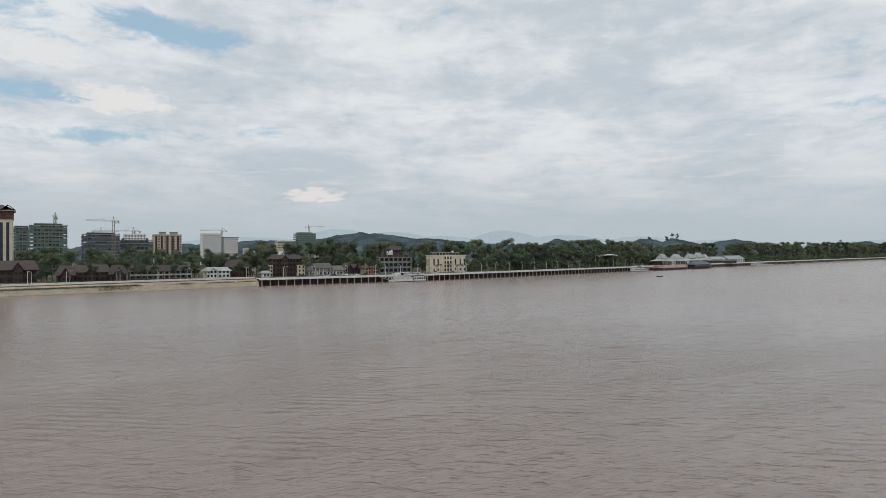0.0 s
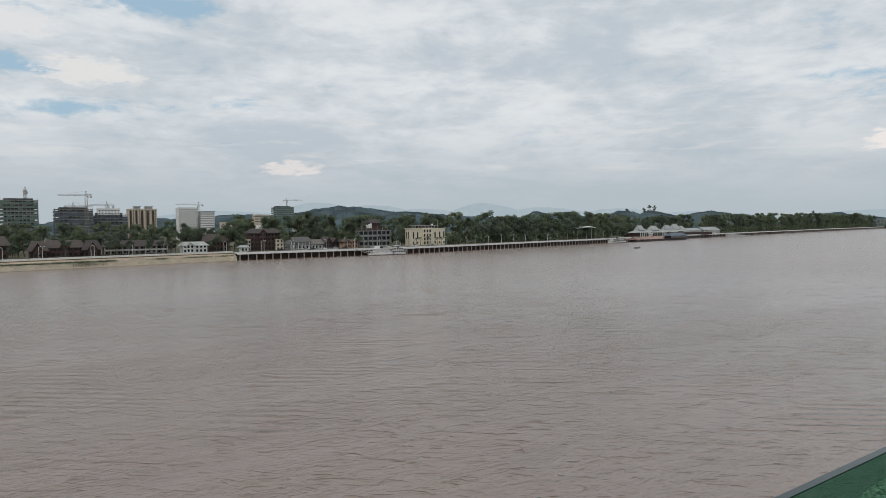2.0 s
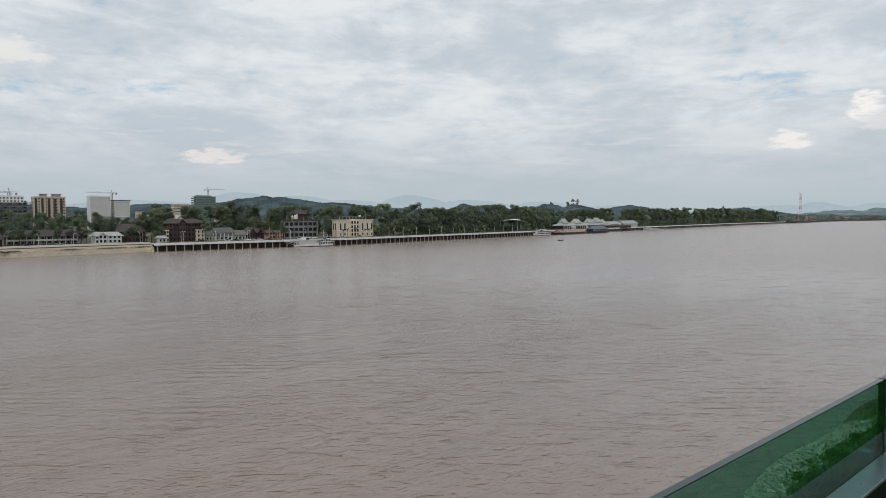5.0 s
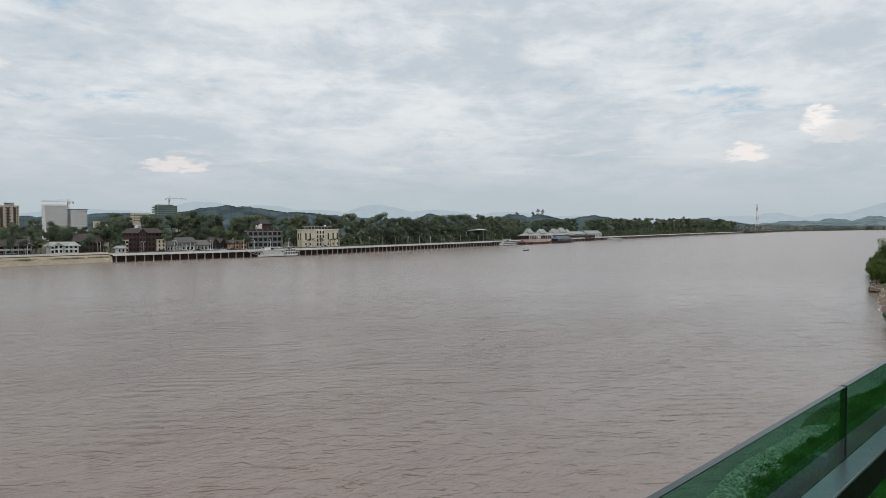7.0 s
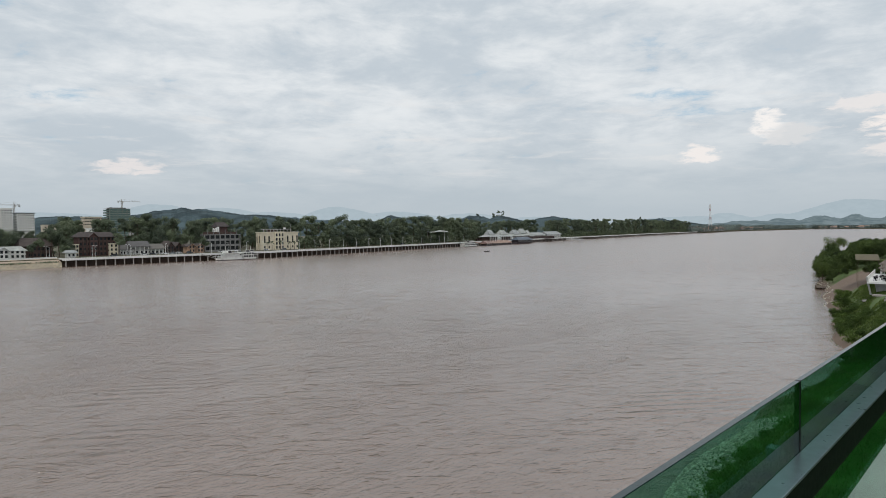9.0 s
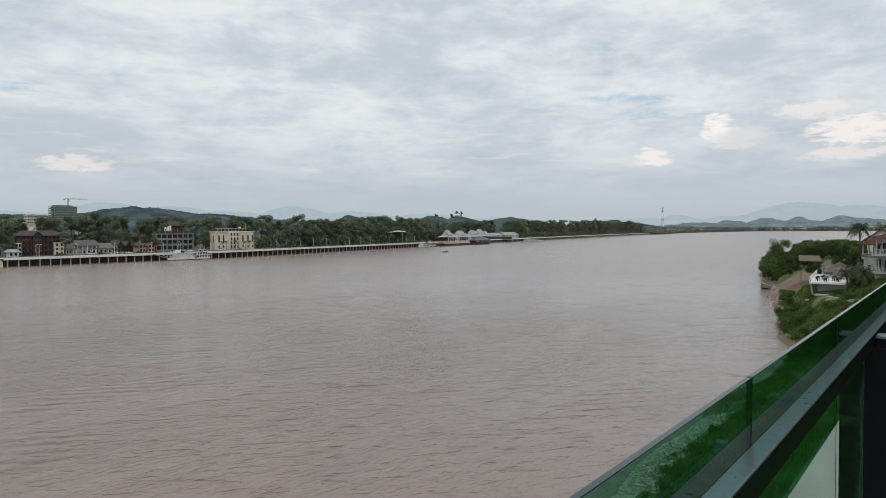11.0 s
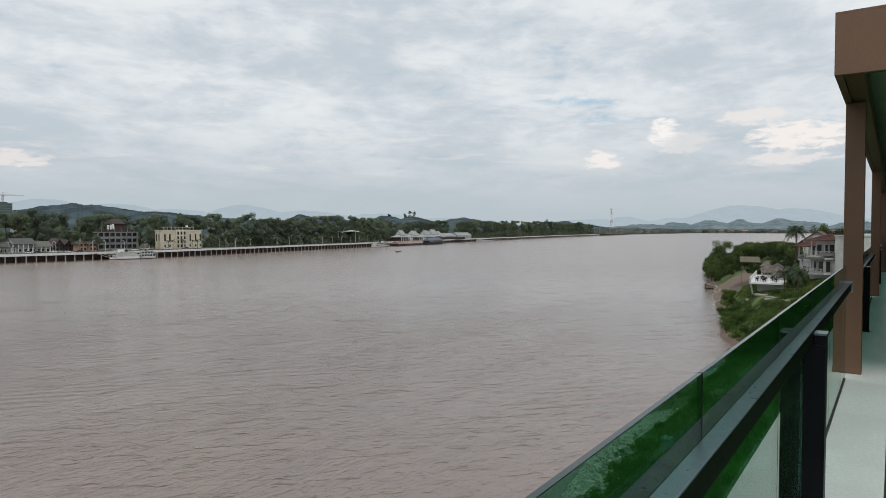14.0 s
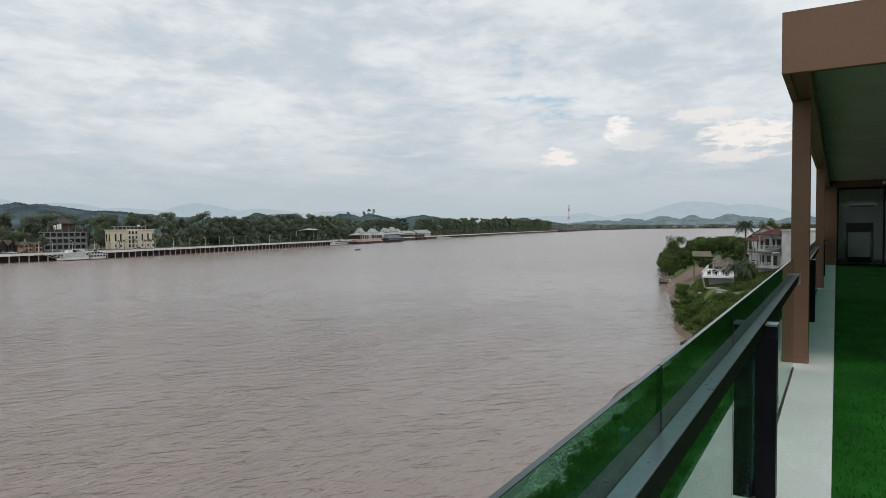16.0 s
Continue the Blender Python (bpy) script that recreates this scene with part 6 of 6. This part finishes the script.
for _ in range(16):
    x = r.uniform(172, 194)
    place(BANK_TREES, x, 25.5 + 0.28 * (x - 172) + r.uniform(-4, 2), 6.4, r, 0.32, 0.5)
# riverside house with red tiled roofs, its front turned to the river
ob = thing("riverside_house", "white riverside house with red-brown tiled roofs", "house", (152, 8.7, 0), -38)
body = part("wall", Solid().box(1.6, 10, 0, 6.5, 5.0, 16.4).box(0, 1.6, 0, 6.6, 5.0, 12.95), HOUSE, ob)
part("stair_tower", Solid().box(-0.8, 8, -6, -0.1, 5.0, 17.2).box(-1.0, 8.2, -6.2, 0.0, 17.2, 17.45), HOUSE, ob)
part("wing_wall", Solid().box(5.8, 10, 6.5, 12.4, 5.0, 15.6).box(3.4, 5.8, 6.6, 12.4, 5.0, 11.85), HOUSE, ob)


def tiled(name, solid, parent, rows):
    """A roof with raised tile ribs running down it."""
    roof = part(name, solid, ROOFRED, parent)
    for a, b in rows:
        part("tile_rib", Solid().tube(a, b, 0.05, 0.05, 5), ROOFRED, roof)
    return roof


tiled("roof", Solid().roof(-0.7, 10, -0.4, 7.3, 16.45, 17.55, 1.4, "y", 0.2), ob, [((-0.6, 0.6 + 0.45 * i, 16.5), (4.4, 1.2 + 0.37 * i, 17.55)) for i in range(14)])
tiled("lower_roof", Solid().hexa(((2.3, 6.6, 14.8), (7.0, 6.6, 16.1), (7.0, 13.2, 16.1), (2.3, 13.2, 14.8)), ((2.3, 6.6, 15.0), (7.0, 6.6, 16.3), (7.0, 13.2, 16.3), (2.3, 13.2, 15.0))), ob, [((2.3, 6.9 + 0.5 * i, 15.02), (7.0, 6.9 + 0.5 * i, 16.32)) for i in range(13)])


def gallery(x0, x1, y0, y1, z, head, posts, floor_name="balcony"):
    """A railed floor with posts up to the roof over it."""
    slab = part(floor_name, box(x0, x1, y0, y1, z - 0.3, z), HOUSE, ob)
    rl = Solid().box(x0, x0 + 0.08, y0, y1, z + 0.85, z + 0.93).box(x0, x1, y1 - 0.08, y1, z + 0.85, z + 0.93)
    n = int((y1 - y0) / 0.3)
    for i in range(n + 1):
        y = y0 + 0.05 + (y1 - y0 - 0.1) * i / n
        rl.box(x0 + 0.01, x0 + 0.06, y - 0.03, y + 0.03, z, z + 0.85)
    part("railing", rl, HOUSE, slab)
    for i in range(posts):
        y = y0 + 0.15 + (y1 - y0 - 0.3) * i / (posts - 1)
        part("column", box(x0 + 0.12, x0 + 0.32, y - 0.1, y + 0.1, z, head), HOUSE, ob)


gallery(0.0, 1.6, 0.0, 6.5, 13.2, 16.5, 3)
gallery(3.0, 5.8, 6.6, 12.5, 12.15, 15.25, 5)
gallery(-2.3, 0.0, 0.9, 6.6, 9.75, 12.6, 3)
# dark sheet before the white wall, painting the shade inside the gallery
part("gallery_front", box(5.62, 5.78, 6.8, 12.2, 12.2, 14.9), VOID, ob, "dark sheet standing for the shade inside the gallery")
part("porch_roof", box(-2.7, -0.02, 0.5, 7.0, 12.6, 12.84), HOUSE, ob, "flat white porch roof")
part("porch_fascia", box(-2.8, -2.7, 0.5, 7.1, 12.55, 12.95), ROOFGREY, ob, "grey porch edge")
part("awning", Solid().hexa(((-1.6, 0.2, 13.25), (-0.05, 0.2, 13.75), (-0.05, 3.6, 13.75), (-1.6, 3.6, 13.25)), ((-1.6, 0.2, 13.33), (-0.05, 0.2, 13.83), (-0.05, 3.6, 13.83), (-1.6, 3.6, 13.33))), ROOFGREY, ob, "dark grey sloping awning")
me = window_mesh(1.1, 2.0, HOUSE, 1)
for y in (1.1, 2.6, 4.1, 5.6):
    part("window", me, None, body).matrix_basis = pose(1.55, y, 13.4, 0, 0, -90)
for y in (2.0, 3.7, 5.4):
    part("window", me, None, body).matrix_basis = pose(-0.05, y, 10.0, 0, 0, -90)
for y in (7.8, 9.4, 11.0):
    part("window", me, None, body).matrix_basis = pose(3.35, y, 8.6, 0, 0, -90)
ob = thing("gabled_house", "white gabled house behind, with dark red roof", "house", (180, 14.6, 0))
part("wall", box(0, 12, -2.8, 3.0, 6, 15.9), HOUSE, ob)
part("gable_wall", Solid().hexa(((0, -2.8, 15.9), (0.3, -2.8, 15.9), (0.3, 3.0, 15.9), (0, 3.0, 15.9)), ((0, 0.0, 17.9), (0.3, 0.0, 17.9), (0.3, 0.2, 17.9), (0, 0.2, 17.9))), HOUSE, ob)
part("roof", Solid().roof(-0.6, 13, -3.6, 3.8, 15.5, 18.2, 0, "x"), ROOFRED, ob)
block_building("white_house", "white flat-roofed house by the river", 150, 162, -22, 13, 16.0, 3, 4, HOUSE, 1.5, 1.6, base=6.0)
small_palm(163, 17.3, 8.0, 30, 2.9, "coconut_palm", "coconut palm with dark drooping fronds", 10.2, 5)
small_palm(145, 17.2, 3.8, 14, 2.6, "coconut_palm", "young palm beside the deck", 6.0, 6)
small_palm(150, 16.2, 4.6, 15, 2.8, "coconut_palm", "dark green palm between deck and house", 6.0, 7)
small_palm(143, 14.5, 4.0, 14, 2.6, "coconut_palm", "young palm in front of the house", 6.0, 9)
for x, y, k in ((200, 16.0, 1.08), (201.5, 14.9, 1.14), (200, 13.8, 0.98), (200, 11.6, 1.0), (203, 10.6, 1.04)):
    place(BANK_TREES[2:3], x, y, 8.6, r, k, k).scale = (k * 0.42, k * 0.42, k)
# broken concrete slabs and boards lying on the slope
for x, d, a, w in ((150, 5.2, 20, 1.3), (144, 7.4, 70, 1.2), (138, 8.6, 40, 1.5), (136, 8.0, 60, 0.9), (133, 10.2, 55, 1.1), (128, 9.0, 10, 0.9)):
    x, y, z = on_bank(x, d)
    ob = thing("broken_slab", "pale broken concrete slab lying on the bank", "slab", (x, y, z + 0.02), a, "rubble on the bank")
    part("slab", Solid().hexa(((-w, -0.7, 0), (w, -0.5, 0), (w * 0.8, 0.7, 0), (-w * 0.9, 0.5, 0)), ((-w, -0.7, 0.28), (w, -0.5, 0.34), (w * 0.8, 0.7, 0.30), (-w * 0.9, 0.5, 0.22))), PILE, ob)
